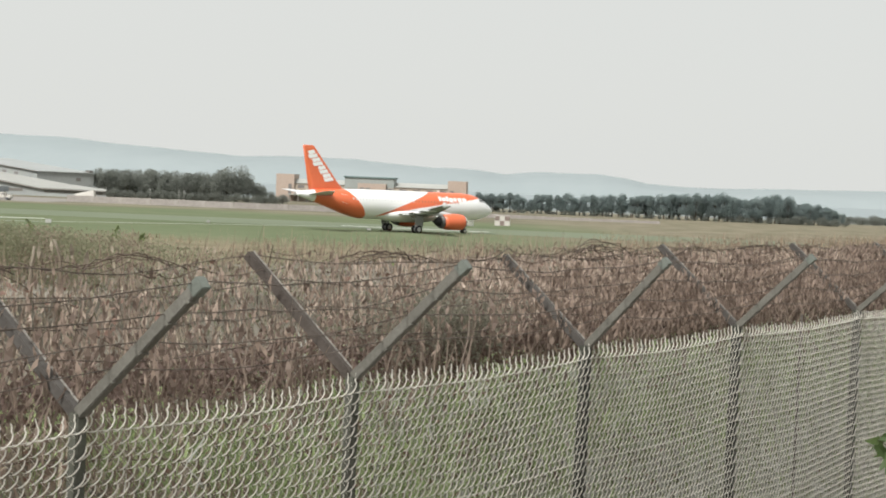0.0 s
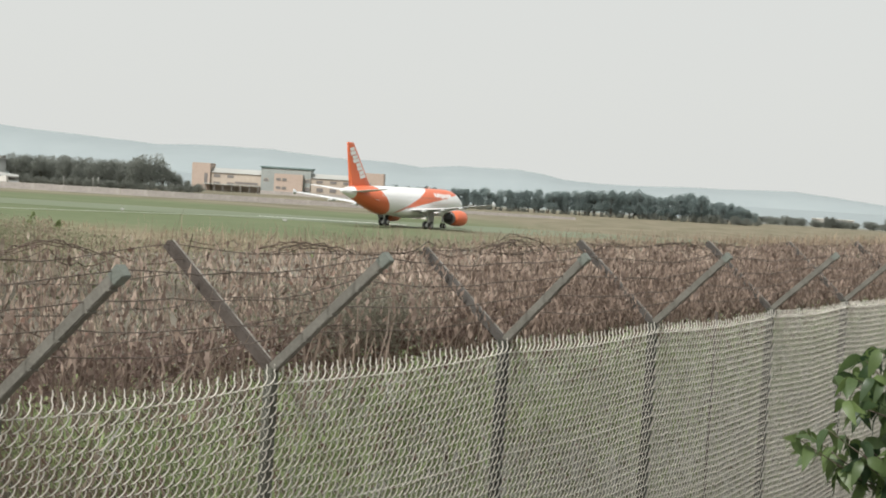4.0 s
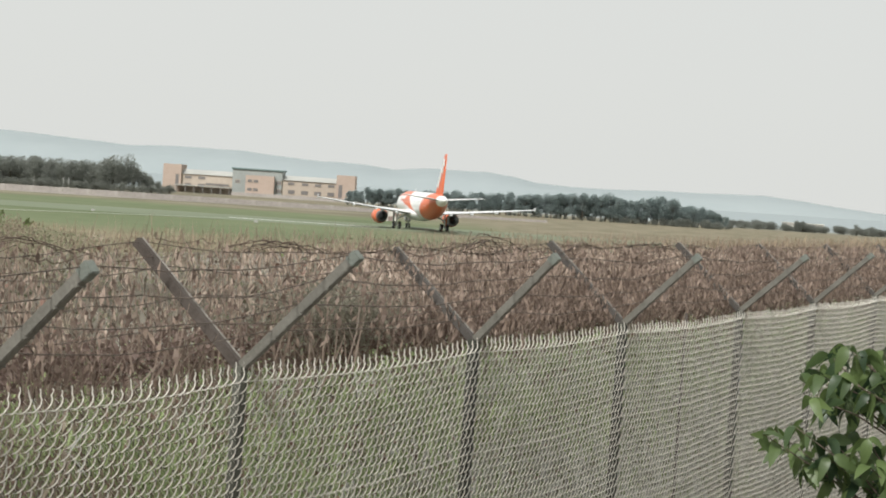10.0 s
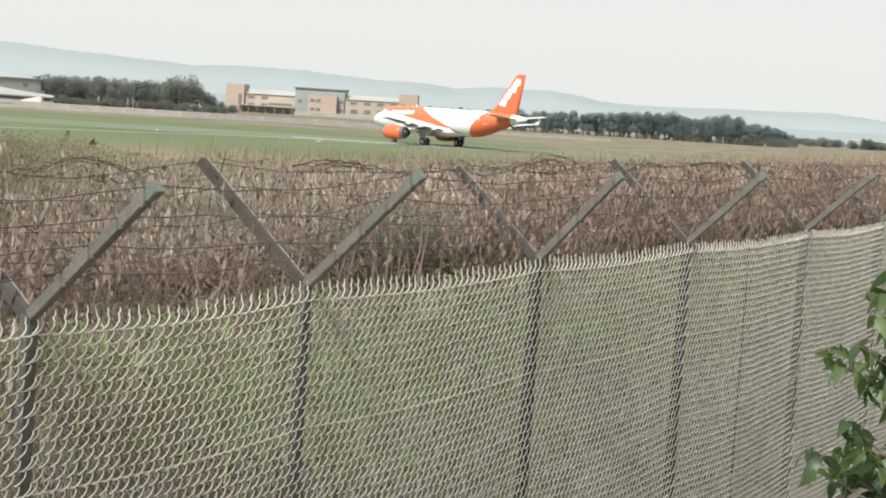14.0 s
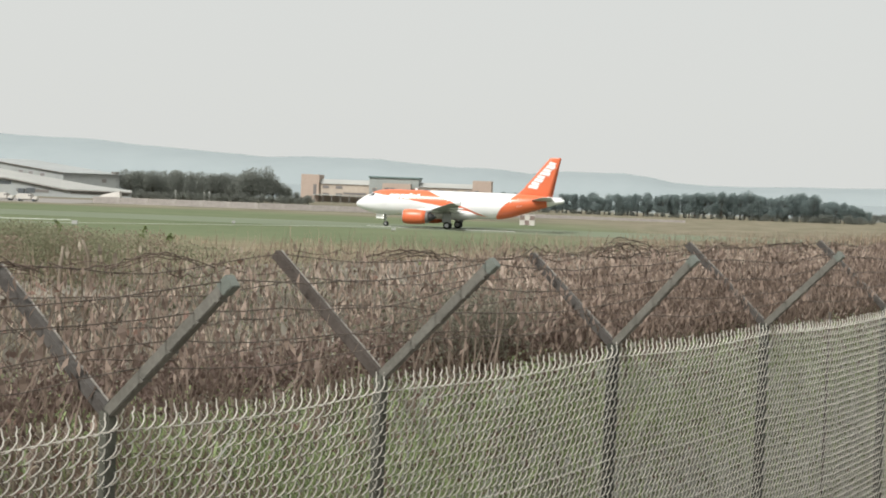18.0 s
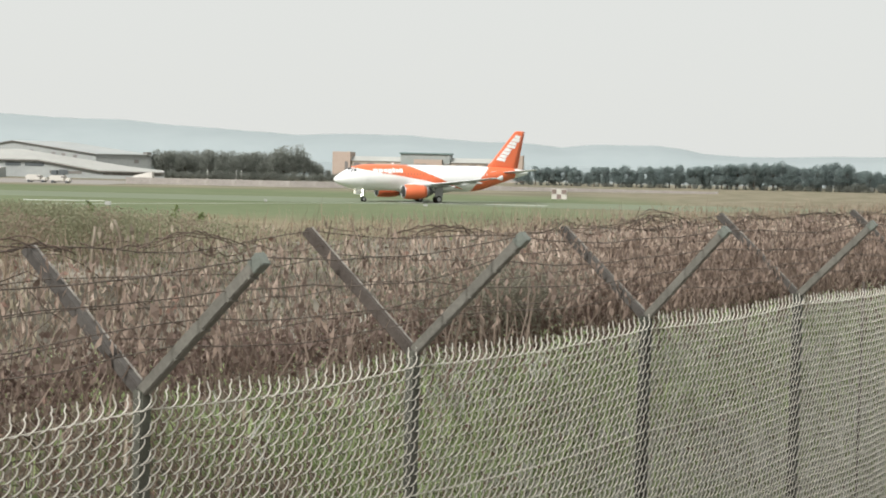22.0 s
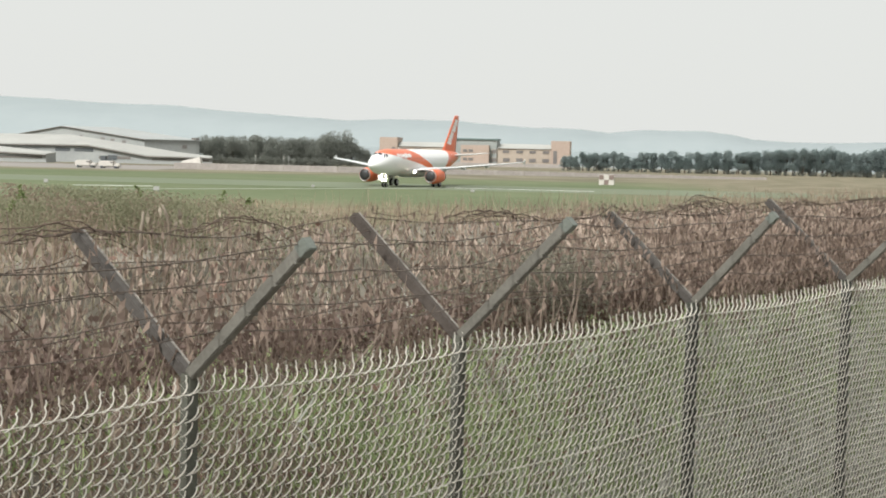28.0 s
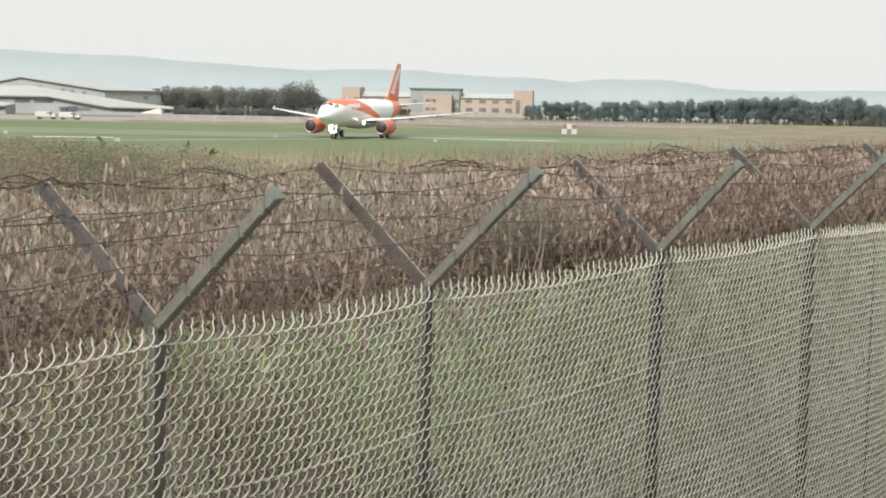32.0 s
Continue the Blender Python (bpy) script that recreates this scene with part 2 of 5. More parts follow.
PANEDARK = material("shaded cabin pane", (0.36, 0.13, 0.075), (0.44, 0.17, 0.1), 0.3)
METAL = material("bare metal", (0.35, 0.35, 0.36), (0.5, 0.5, 0.5), 0.35, 0.8, 1, 10)
NOZZLE = material("grey nozzle paint", (0.13, 0.12, 0.115), (0.2, 0.19, 0.18), 0.45, 0.2, 1, 8)
DARKMETAL = material("dark engine metal", (0.03, 0.03, 0.03), (0.08, 0.08, 0.08), 0.5, 0.5, 1, 10)
RUBBER = material("tyre rubber", (0.012, 0.012, 0.012), (0.03, 0.03, 0.03), 0.85, 0, 2, 20)
LAMP = glowing("landing light", (1.0, 0.93, 0.76), 14.0)
HUTPAINT = material("weathered cream paint", (0.46, 0.44, 0.4), (0.56, 0.535, 0.49), 0.7, 0, 0.5, 4)
REDWHITE = material("dull red paint", (0.17, 0.13, 0.115), (0.25, 0.19, 0.17), 0.6, 0, 0.5, 4)


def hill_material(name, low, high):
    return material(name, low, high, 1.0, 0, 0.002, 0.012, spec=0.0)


def ground_material():
    """Green airfield turf, straw-coloured rough grass near the camera and to the east, dark soil on the bank, distance
    haze tinted in at the far end.
    """
    m = material("airfield turf", (0.095, 0.12, 0.062), (0.152, 0.174, 0.1), 1.0, 0, 0.03, 0.3, spec=0.1)
    n, l = m.node_tree.nodes, m.node_tree.links
    b = n["Principled BSDF"]
    turf = b.inputs["Base Color"].links[0].from_socket
    geo = n.new("ShaderNodeNewGeometry")
    sep = n.new("ShaderNodeSeparateXYZ")
    l.new(geo.outputs["Position"], sep.inputs[0])

    def noise_of(scale, detail=4, stretch=(1, 1, 1)):
        mp = n.new("ShaderNodeMapping")
        mp.inputs["Scale"].default_value = stretch
        l.new(geo.outputs["Position"], mp.inputs["Vector"])
        t = n.new("ShaderNodeTexNoise")
        t.inputs["Scale"].default_value, t.inputs["Detail"].default_value = scale, detail
        l.new(mp.outputs[0], t.inputs["Vector"])
        return t.outputs["Fac"]

    def maths(op, a, c):
        k = n.new("ShaderNodeMath")
        k.operation = op
        for s, v in zip(k.inputs, (a, c)):
            if isinstance(v, (int, float)):
                s.default_value = v
            else:
                l.new(v, s)
        return k.outputs[0]

    def ramp(v, a, c):
        k = n.new("ShaderNodeMapRange")
        k.interpolation_type = "SMOOTHSTEP"
        k.inputs["From Min"].default_value, k.inputs["From Max"].default_value = a, c
        l.new(v, k.inputs["Value"])
        return k.outputs[0]

    def mix(f, a, c):
        k = n.new("ShaderNodeMix")
        k.data_type = "RGBA"
        l.new(f, k.inputs[0])
        for s, v in ((k.inputs[6], a), (k.inputs[7], c)):
            if isinstance(v, tuple):
                s.default_value = (*v, 1)
            else:
                l.new(v, s)
        return k.outputs[2]

    wob = maths("MULTIPLY", maths("SUBTRACT", noise_of(0.02), 0.5), 60.0)
    x, y = maths("ADD", sep.outputs["X"], wob), maths("ADD", sep.outputs["Y"], wob)
    straw = mix(ramp(noise_of(0.25, 6), 0.35, 0.65), (0.155, 0.137, 0.088), (0.225, 0.193, 0.13))
    olive = mix(ramp(noise_of(0.16, 7, (1, 0.35, 1)), 0.35, 0.65), (0.148, 0.136, 0.092), (0.205, 0.18, 0.128))
    east = ramp(maths("ADD", x, maths("MULTIPLY", maths("SUBTRACT", y, 250.0), -0.05)), -12.0, 22.0)
    near = ramp(y, 195.0, 145.0)
    far = ramp(y, 318.0, 352.0)
    brown = mix(ramp(noise_of(0.05, 5), 0.4, 0.6), (0.14, 0.128, 0.09), (0.2, 0.18, 0.128))
    colour = mix(far, turf, brown)
    colour = mix(east, colour, olive)
    colour = mix(near, colour, straw)
    # distance haze painted into the ground colour, full from 680 m on
    far_haze = ramp(sep.outputs["Y"], 540.0, 680.0)
    colour = mix(far_haze, colour, (0.265, 0.3, 0.305))
    bank = ramp(sep.outputs["Y"], 90.0, 40.0)
    soil = mix(ramp(noise_of(1.2, 6), 0.35, 0.65), (0.11, 0.1, 0.08), (0.22, 0.2, 0.165))
    colour = mix(bank, colour, soil)
    l.new(colour, b.inputs["Base Color"])
    return m


# ---- mesh helpers ----
def mesh_of(name, verts, faces, mat, smooth=False):
    me = bpy.data.meshes.new(name)
    me.from_pydata([tuple(v) for v in verts], [], [tuple(f) for f in faces])
    me.materials.append(mat)
    if smooth:
        me.polygons.foreach_set("use_smooth", [True] * len(me.polygons))
    me.update()
    return me


def finish(name, bm, mat, smooth=False):
    bmesh.ops.recalc_face_normals(bm, faces=bm.faces)
    me = bpy.data.meshes.new(name)
    bm.to_mesh(me)
    bm.free()
    for k in mat if isinstance(mat, (list, tuple)) else [mat]:
        me.materials.append(k)
    if smooth:
        me.polygons.foreach_set("use_smooth", [True] * len(me.polygons))
    return me


def part(name, data, parent, label="", m=None):
    """One mesh object under a thing or a part."""
    ob = new(name, data)
    ob.parent = parent
    if m is not None:
        ob.matrix_basis = m
    return tagged(ob, label=label)


def box(bm, lo, hi, bevel=0.0, m=None):
    size = [b - a for a, b in zip(lo, hi)]
    mid = [(a + b) / 2 for a, b in zip(lo, hi)]
    r = bmesh.ops.create_cube(bm, size=1.0, matrix=(m or Matrix()) @ Matrix.Translation(mid) @ Matrix.Diagonal((*size, 1)))
    if bevel:
        edges = list({e for v in r["verts"] for e in v.link_edges})
        bmesh.ops.bevel(bm, geom=edges, offset=bevel, segments=2, affect="EDGES")


def box_mesh(name, lo, hi, mat, bevel=0.0):
    bm = bmesh.new()
    box(bm, lo, hi, bevel)
    return finish(name, bm, mat)


def tube(path, radius, sides=6):
    """Verts and faces of a tube along a path; radius may be a list."""
    path = [Vector(p) for p in path]
    rad = [float(r) for r in radius] if isinstance(radius, (list, tuple)) else [float(radius)] * len(path)
    verts, faces = [], []
    for i, p in enumerate(path):
        d = (path[min(i + 1, len(path) - 1)] - path[max(i - 1, 0)]).normalized()
        a = d.orthogonal().normalized() if abs(d.z) > 0.9 else d.cross(Vector((0, 0, 1))).normalized()
        b = d.cross(a)
        for k in range(sides):
            w = 2 * math.pi * k / sides
            verts.append(p + rad[i] * (a * math.cos(w) + b * math.sin(w)))
    for i in range(len(path) - 1):
        for k in range(sides):
            q = (k + 1) % sides
            faces.append((i * sides + k, i * sides + q, (i + 1) * sides + q, (i + 1) * sides + k))
    faces.append(tuple(range(sides))[::-1])
    faces.append(tuple(range((len(path) - 1) * sides, len(path) * sides)))
    return verts, faces


def tubes_mesh(name, paths, radius, mat, sides=5):
    verts, faces = [], []
    for p in paths:
        r = radius
        if isinstance(p, tuple):
            p, r = p
        v, f = tube(p, r, sides)
        o = len(verts)
        verts += v
        faces += [tuple(i + o for i in q) for q in f]
    return mesh_of(name, verts, faces, mat, True)


def scatter_quads(name, centres, along, across, mat):
    """Loose bent leaves: each two quads, folded across the middle."""
    c, a, b = (np.asarray(v, float) for v in (centres, along, across))
    n = len(c)
    nor = np.cross(a, b)
    nor /= np.linalg.norm(nor, axis=1, keepdims=True) + 1e-9
    lift = nor * np.linalg.norm(a, axis=1, keepdims=True) * 0.18
    v = np.stack([c - a, c - lift * 0 + b + lift, c - b + lift, c + a], 1).reshape(-1, 3)
    i = np.arange(n)[:, None] * 4
    f = np.concatenate([i + [0, 1, 2], i + [1, 3, 2]], 1).reshape(-1, 3)
    me = bpy.data.meshes.new(name)
    me.from_pydata(v.tolist(), [], f.tolist())
    me.materials.append(mat)
    return me


def ribbons(name, base, top, width, mat, bend=0.15, rng=None):
    """Upright blades of three segments, tapering to the tip."""
    base, top, width = np.asarray(base, float), np.asarray(top, float), np.asarray(width, float)[:, None]
    n = len(base)
    ang = rng.uniform(0, math.pi, n)
    side = np.stack([np.cos(ang), np.sin(ang), 0 * ang], 1)
    sway = rng.normal(0, bend, (n, 3)) * np.linalg.norm(top - base, axis=1, keepdims=True)
    rows = []
    for s, w in ((0, 1.0), (0.4, 0.9), (0.75, 0.6), (1, 0.15)):
        p = base + (top - base) * s + sway * s * (1 - s)
        rows += [p - side * width * w, p + side * width * w]
    v = np.stack(rows, 1).reshape(-1, 3)
    i = np.arange(n)[:, None] * 8
    f = np.concatenate([i + [0, 1, 3, 2], i + [2, 3, 5, 4], i + [4, 5, 7, 6]], 1).reshape(-1, 4)
    me = bpy.data.meshes.new(name)
    me.from_pydata(v.tolist(), [], f.tolist())
    me.materials.append(mat)
    return me


def unit(rng, n):
    v = rng.normal(0, 1, (n, 3))
    return v / np.linalg.norm(v, axis=1, keepdims=True)


# ---- the fence line: u runs along it, v is the distance beyond it ----
ORIGIN = Vector((-0.92, 8.73, 0))
ALONG = Vector((0.475, 0.88, 0)).normalized()
BEYOND = Vector((-ALONG.y, ALONG.x, 0))
FENCE_TOP = 5.5


def place(u, v, z):
    return ORIGIN + ALONG * float(u) + BEYOND * float(v) + Vector((0, 0, float(z)))


def bank_height(x, y):
    """Height of the ground: an embankment by the fence, falling to the flat airfield."""
    d = (x - ORIGIN.x) * BEYOND.x + (y - ORIGIN.y) * BEYOND.y
    if d < -4.6:
        return 4.9
    if d < -3.2:
        s = (d + 4.6) / 1.4
        return 4.9 - 2.5 * s * s * (3 - 2 * s)
    if d < 1.0:
        return 2.4
    if d < 4.5:
        s = (d - 1.0) / 3.5
        return 2.4 + 3.0 * s * s * (3 - 2 * s)
    if d < 60:
        s = (d - 4.5) / 55.5
        return 5.4 * (1 - s * s * (3 - 2 * s))
    return 0.0


def build_ground():
    xs = sorted({round(s * (abs(a) ** 2.2) * 1500, 2) for a in np.linspace(0, 1, 70) for s in (-1, 1)} | {-4500.0, -2800.0, 2800.0, 4500.0})
    ys = list(np.arange(-60, 80, 1.5)) + list(np.arange(80, 420, 10)) + [450, 500, 600, 800, 1100, 1500, 2000, 2700, 3400, 4200, 4900]
    ys = [-3000.0, -800.0, -200.0] + ys
    verts = [(x, y, bank_height(x, y)) for y in ys for x in xs]
    w = len(xs)
    faces = [(j * w + i, j * w + i + 1, (j + 1) * w + i + 1, (j + 1) * w + i) for j in range(len(ys) - 1) for i in range(w - 1)]
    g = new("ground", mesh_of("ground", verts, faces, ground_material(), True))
    tagged(g, "flat airfield turf with straw-coloured rough grass and a bank", "ground", kind="structure")


def build_tufts():
    """Uneven tufts of dry grass on the near field and to the east."""
    rng = np.random.default_rng(77)
    n = 26000
    x, y = rng.uniform(-70, 120, n), 70 + 210 * rng.random(n) ** 1.3
    patch = np.array([noise.noise(Vector((a * 0.06, b * 0.03, 3.0))) + 0.6 * noise.noise(Vector((a * 0.3, b * 0.15, 8.0))) for a, b in zip(x, y)])
    keep = (patch > 0.05) & ((x > 8 + 6 * patch) | (y < 165 + 30 * patch))
    x, y = x[keep], y[keep]
    base = np.array([(a, b, bank_height(a, b)) for a, b in zip(x, y)])
    top = base + rng.normal(0, 0.08, base.shape)
    top[:, 2] = base[:, 2] + rng.uniform(0.2, 0.65, len(x))
    ob = new("dry_tufts", ribbons("dry_tufts", base, top, rng.uniform(0.02, 0.07, len(x)), TUFT, 0.2, rng))
    tagged(ob, "uneven tufts of dry straw grass on the field", "dry grass", kind="stuff")


def strip(name, a, b, width, z, mat, label):
    """A thin slab on the airfield from a to b."""
    a, b = Vector((*a, 0)), Vector((*b, 0))
    d = (b - a).normalized()
    s = Vector((-d.y, d.x, 0)) * width / 2
    steps = max(2, int((b - a).length / 20))
    verts, faces = [], []
    for i in range(steps + 1):
        p = a.lerp(b, i / steps)
        for q, h in ((p - s, 0.0), (p - s, z), (p + s, z), (p + s, 0.0)):
            verts.append((q.x, q.y, h))
    for i in range(steps):
        for k in range(3):
            o = i * 4 + k
            faces.append((o, o + 4, o + 5, o + 1))
    ob = new(name, mesh_of(name, verts, faces, mat))
    return tagged(ob, label, name.replace("_", " "), kind="structure")


def build_runway():
    strip("runway", (-900, 248), (70, 262), 34, 0.012, ASPHALT, "worn grey runway asphalt with a turning pad")
    strip("apron", (-230, 378), (-107, 378), 56, 0.02, APRON, "dusty grey concrete apron before the hangars")
    strip("runway_edge_line", (-92, 182), (-31, 252.0), 1.1, 0.03, LINE, "faded white runway edge line")
    strip("stop_bar", (-31, 257), (-7.5, 256), 1.5, 0.04, BRIGHTLINE, "bright white painted line on the turning pad")
    strip("threshold_bar", (-79.3, 221.5), (-69.0, 225.5), 1.6, 0.04, BRIGHTLINE, "pale painted bar by the runway edge")


def build_hills():
    """A hazy ridge behind the airfield; the haze is mixed into its two tones."""
    for name, dist, tops, tone in (
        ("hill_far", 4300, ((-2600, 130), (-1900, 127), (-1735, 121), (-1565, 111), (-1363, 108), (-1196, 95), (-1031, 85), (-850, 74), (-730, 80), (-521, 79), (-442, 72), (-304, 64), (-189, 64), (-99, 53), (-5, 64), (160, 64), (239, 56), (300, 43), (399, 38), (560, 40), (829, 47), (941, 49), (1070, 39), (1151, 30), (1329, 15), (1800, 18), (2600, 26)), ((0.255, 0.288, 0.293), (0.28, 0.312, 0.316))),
    ):
        px, pz = [p[0] for p in tops], [p[1] for p in tops]
        verts, faces = [], []
        xs = np.arange(-2600, 2601, 20)
        for i, x in enumerate(xs):
            z = np.interp(x, px, pz) + 1.8 * noise.fractal(Vector((x * 0.007, dist, 0)), 1.0, 2.0, 5) + 1.6 * abs(noise.noise(Vector((x * 0.03, 5.0, 0))))
            for k, s in enumerate((0, 0.35, 0.7, 0.92, 1.0)):
                verts.append((x, dist + 300 * s * s, -1 + (z + 1) * (s ** 0.8)))
        for i in range(len(xs) - 1):
            for k in range(4):
                o = i * 5 + k
                faces.append((o, o + 5, o + 6, o + 1))
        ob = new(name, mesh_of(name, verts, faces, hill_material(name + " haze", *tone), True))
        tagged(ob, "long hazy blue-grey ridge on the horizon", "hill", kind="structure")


# ---- fence ----
# each post: place along the fence, reach and rise of the near arm, reach and rise of the far arm
POSTS = [(-4.9, 0.69, 0.61, 0.74, 0.6), (-2.101, 0.705, 0.617, 0.786, 0.589), (-0.052, 0.676, 0.652, 0.732, 0.624), (2.703, 0.576, 0.623, 0.675, 0.578),
         (5.445, 0.619, 0.612, 0.72, 0.627), (8.615, 0.633, 0.595, 0.713, 0.62), (11.36, 0.64, 0.6, 0.72, 0.61)]
POSTS += [(u, 0.64, 0.6, 0.72, 0.61) for u in (14.4, 17.4, 20.4, 23.4, 26.4, 29.4, 32.4)]
POST_U = [p[0] for p in POSTS]
ARM_OUT, ARM_UP = 0.69, 0.61


def arm_frame(side, out, up):
    tip = Vector((0, side * out, up))
    d = tip.normalized()
    x = Vector((1, 0, 0))
    return Matrix((x, d, x.cross(d))).transposed().to_4x4(), tip.length


def arm_mesh(name, side, out, up, mat):
    """A flat steel section with a rolled edge and wire clips."""
    bm = bmesh.new()
    m, length = arm_frame(side, out, up)
    w = 0.0235
    box(bm, (-w, -0.03, -0.028), (w, length, 0.026), 0.005, m)
    for s in (0.3, 0.52, 0.74, 0.9) if side < 0 else ():
        box(bm, (-w - 0.004, length * s - 0.005, 0.01), (w + 0.004, length * s + 0.005, 0.03), 0.0, m)
    return finish(name, bm, mat)


def edge_mesh(out, up):
    """Pale flange along the upper edge of a far arm; its lit highlight is in the colour."""
    bm = bmesh.new()
    m, length = arm_frame(1, out, up)
    box(bm, (0.0175, 0.05, 0.024), (0.026, length - 0.005, 0.0315), 0.001, m)
    return finish("flange_edge", bm, EDGE_HIGHLIGHT)


def build_fence():
    post_me = None
    bm = bmesh.new()
    box(bm, (-0.03, -0.03, 0), (0.03, 0.03, 3.1), 0.006)
    post_me = finish("post", bm, POSTSTEEL)
    bm = bmesh.new()
    box(bm, (-0.034, -0.034, 0), (0.034, 0.034, 3.1), 0.006)
    dark_me = finish("dark_post", bm, DARKPOST)
    rng = np.random.default_rng(3)
    turn = Matrix((ALONG, BEYOND, Vector((0, 0, 1)))).transposed().to_4x4()
    for i, (u, n_out, n_up, f_out, f_up) in enumerate(POSTS):
        p = new("fence_post", post_me if i < 3 else dark_me)
        p.matrix_basis = Matrix.Translation(place(u, 0, FENCE_TOP - 3.1)) @ turn @ pose(0, 0, 0, 0.1, -0.1, rng.normal(0, 1.5))
        tagged(p, "grey steel fence post with two arms spread in a V", "fence post", "fence posts")
        near = part("near_arm", arm_mesh("near_arm", -1, n_out, n_up, STEEL), p, "slanting grey steel arm for barbed wire", pose(0, 0, 3.085))
        m, length = arm_frame(-1, n_out, n_up)
        bm = bmesh.new()
        box(bm, (-0.0275, length - 0.06, -0.032), (0.0275, length + 0.006, 0.03), 0.004, m)
        part("end_cap", finish("end_cap", bm, CAP), near, "greenish steel end cap")
        far = part("far_arm", arm_mesh("far_arm", 1, f_out, f_up, RUSTY if i == 2 else GREYARM), p, "dark rusty brown arm" if i == 2 else "grey arm half hidden in brambles", pose(0, 0, 3.085))
        part("flange_edge", edge_mesh(f_out, f_up), far, "flange edge of the arm with a painted highlight")
    # woven mesh, one panel a bay
    PITCH, H, R, DEEP = 0.0355, 0.116, 0.0053, 0.014
    for i in range(len(POSTS) - 1):
        u0, u1 = POSTS[i][0], POSTS[i + 1][0]
        cols = int(round((u1 - u0) / PITCH))
        step = (u1 - u0) / cols
        knots = int(3.0 / (H / 2))
        single, wires = 1 <= i <= 6, []
        verts, faces = [], []
        ring = [(0.0, 1.0), (0.87, -0.5), (-0.87, -0.5)]
        side3 = np.array([[ALONG.x * a * R + BEYOND.x * b * R, ALONG.y * a * R + BEYOND.y * b * R, 0] for a, b in ring])
        for c in range(cols):
            sag = 0.035 * math.sin(math.pi * c / cols) + 0.006 * noise.noise(Vector((c * 0.11, i, 0))) + 0.0012 * rng.normal()
            top = FENCE_TOP - 0.03 - sag
            lean = rng.normal(0, 0.006)
            # the loose upright end, then stroke after stroke: a thick hooked stroke in front, a slack one behind
            end = (0.046 if i < 4 else 0.022) + 0.009 * rng.normal()
            X, D, Z, T = [1.12 + lean / step, 1.26 + lean / step, 1.14], [0.0, 0.0, 0.0], [top + end, top + end * 0.65, top + end * 0.28], [0.6, 0.75, 0.9]
            if c % 2:
                X, D, Z, T = [0.3], [0.0], [top + 0.004], [0.4]
            for k in range(knots):
                right = (k + c) % 2 == 0
                z0 = top - k * H / 2
                for q in (0.02, 0.38, 0.64, 0.83, 0.97):
                    X.append(0.5 + (0.7 - 1.8 * q ** 2.8 if right else -1.1 + 1.8 * q))
                    D.append((-0.5 if right else 1.1) * DEEP)
                    Z.append(z0 - q * H / 2)
                    T.append(0.75 + 0.75 * q ** 2.2 if right else 0.24)
            T = np.array(T) * (1.0 if i < 3 else 1.12 if i == 3 else 1.25)
            X, D, Z = np.array(X), np.array(D), np.array(Z)
            x = u0 + step * (c + X)
            d = D - 0.036 + 0.008 * np.sin(x * 1.9 + i) * np.sin((Z - 2.7) * 1.5)
            P = np.stack([ORIGIN.x + ALONG.x * x + BEYOND.x * d, ORIGIN.y + ALONG.y * x + BEYOND.y * d, Z], 1)
            o = len(verts)
            verts += (P[:, None, :] + side3[None] * T[:, None, None]).reshape(-1, 3).tolist()
            for k in range(len(P) - 1):
                for s in range(3):
                    q = (s + 1) % 3
                    faces.append((o + k * 3 + s, o + k * 3 + q, o + (k + 1) * 3 + q, o + (k + 1) * 3 + s))
            if single:
                wires.append(mesh_of("woven_wire", verts, faces, WIRE, True))
                verts, faces = [], []
        ob = new("chain_link_panel", None if single else mesh_of("chain_link_panel", verts, faces, WIRE, True))
        for me in wires:
            part("woven_wire", me, ob)
        tagged(ob, "woven zinc wire mesh panel between two fence posts", "fence panel", "fence mesh panels")
    # tension wires
    for dz in (0.085, 0.78, 1.5, 2.2):
        pts = []
        for i in range(len(POSTS) - 1):
            for k in range(6):
                s = k / 6
                u = POSTS[i][0] * (1 - s) + POSTS[i + 1][0] * s
                pts.append(place(u, -0.034, FENCE_TOP - dz - 0.03 * math.sin(math.pi * s)))
        ob = new("tension_wire", tubes_mesh("tension_wire", [pts], 0.0024 if dz < 0.5 else 0.003, WIRE, 5))
        tagged(ob, "straight wire holding up the fence mesh", "wire", "tension wires")
    # barbed wire on both arms
    for side in (-1, 1):
        for s in (0.3, 0.52, 0.74, 0.95):
            paths = []
            pts = []
            for i in range(len(POSTS) - 1):
                for k in range(8):
                    q = k / 8
                    u = POSTS[i][0] * (1 - q) + POSTS[i + 1][0] * q
                    sag = (0.035 + 0.03 * rng.random()) * math.sin(math.pi * q) + 0.008 * math.sin(9 * q + 3 * i + 7 * s)
                    out = np.interp(u, POST_U, [p[1 if side < 0 else 3] for p in POSTS])
                    up = np.interp(u, POST_U, [p[2 if side < 0 else 4] for p in POSTS])
                    pts.append(place(u, side * out * s, FENCE_TOP + 0.015 + up * s - sag))
            paths.append((pts, 0.0028))
            for u in np.arange(POSTS[0][0], POSTS[-1][0], 0.11):
                if u > 9:
                    break
                c = min(pts, key=lambda p: abs((p - ORIGIN).dot(ALONG) - u))
                c = c + ALONG * (u - (c - ORIGIN).dot(ALONG))
                d = Vector(rng.normal(0, 1, 3)).normalized() * 0.018
                paths.append(([c - d, c + d], 0.0017))
            ob = new("barbed_wire", tubes_mesh("barbed_wire", paths, 0.002, BARB, 4))
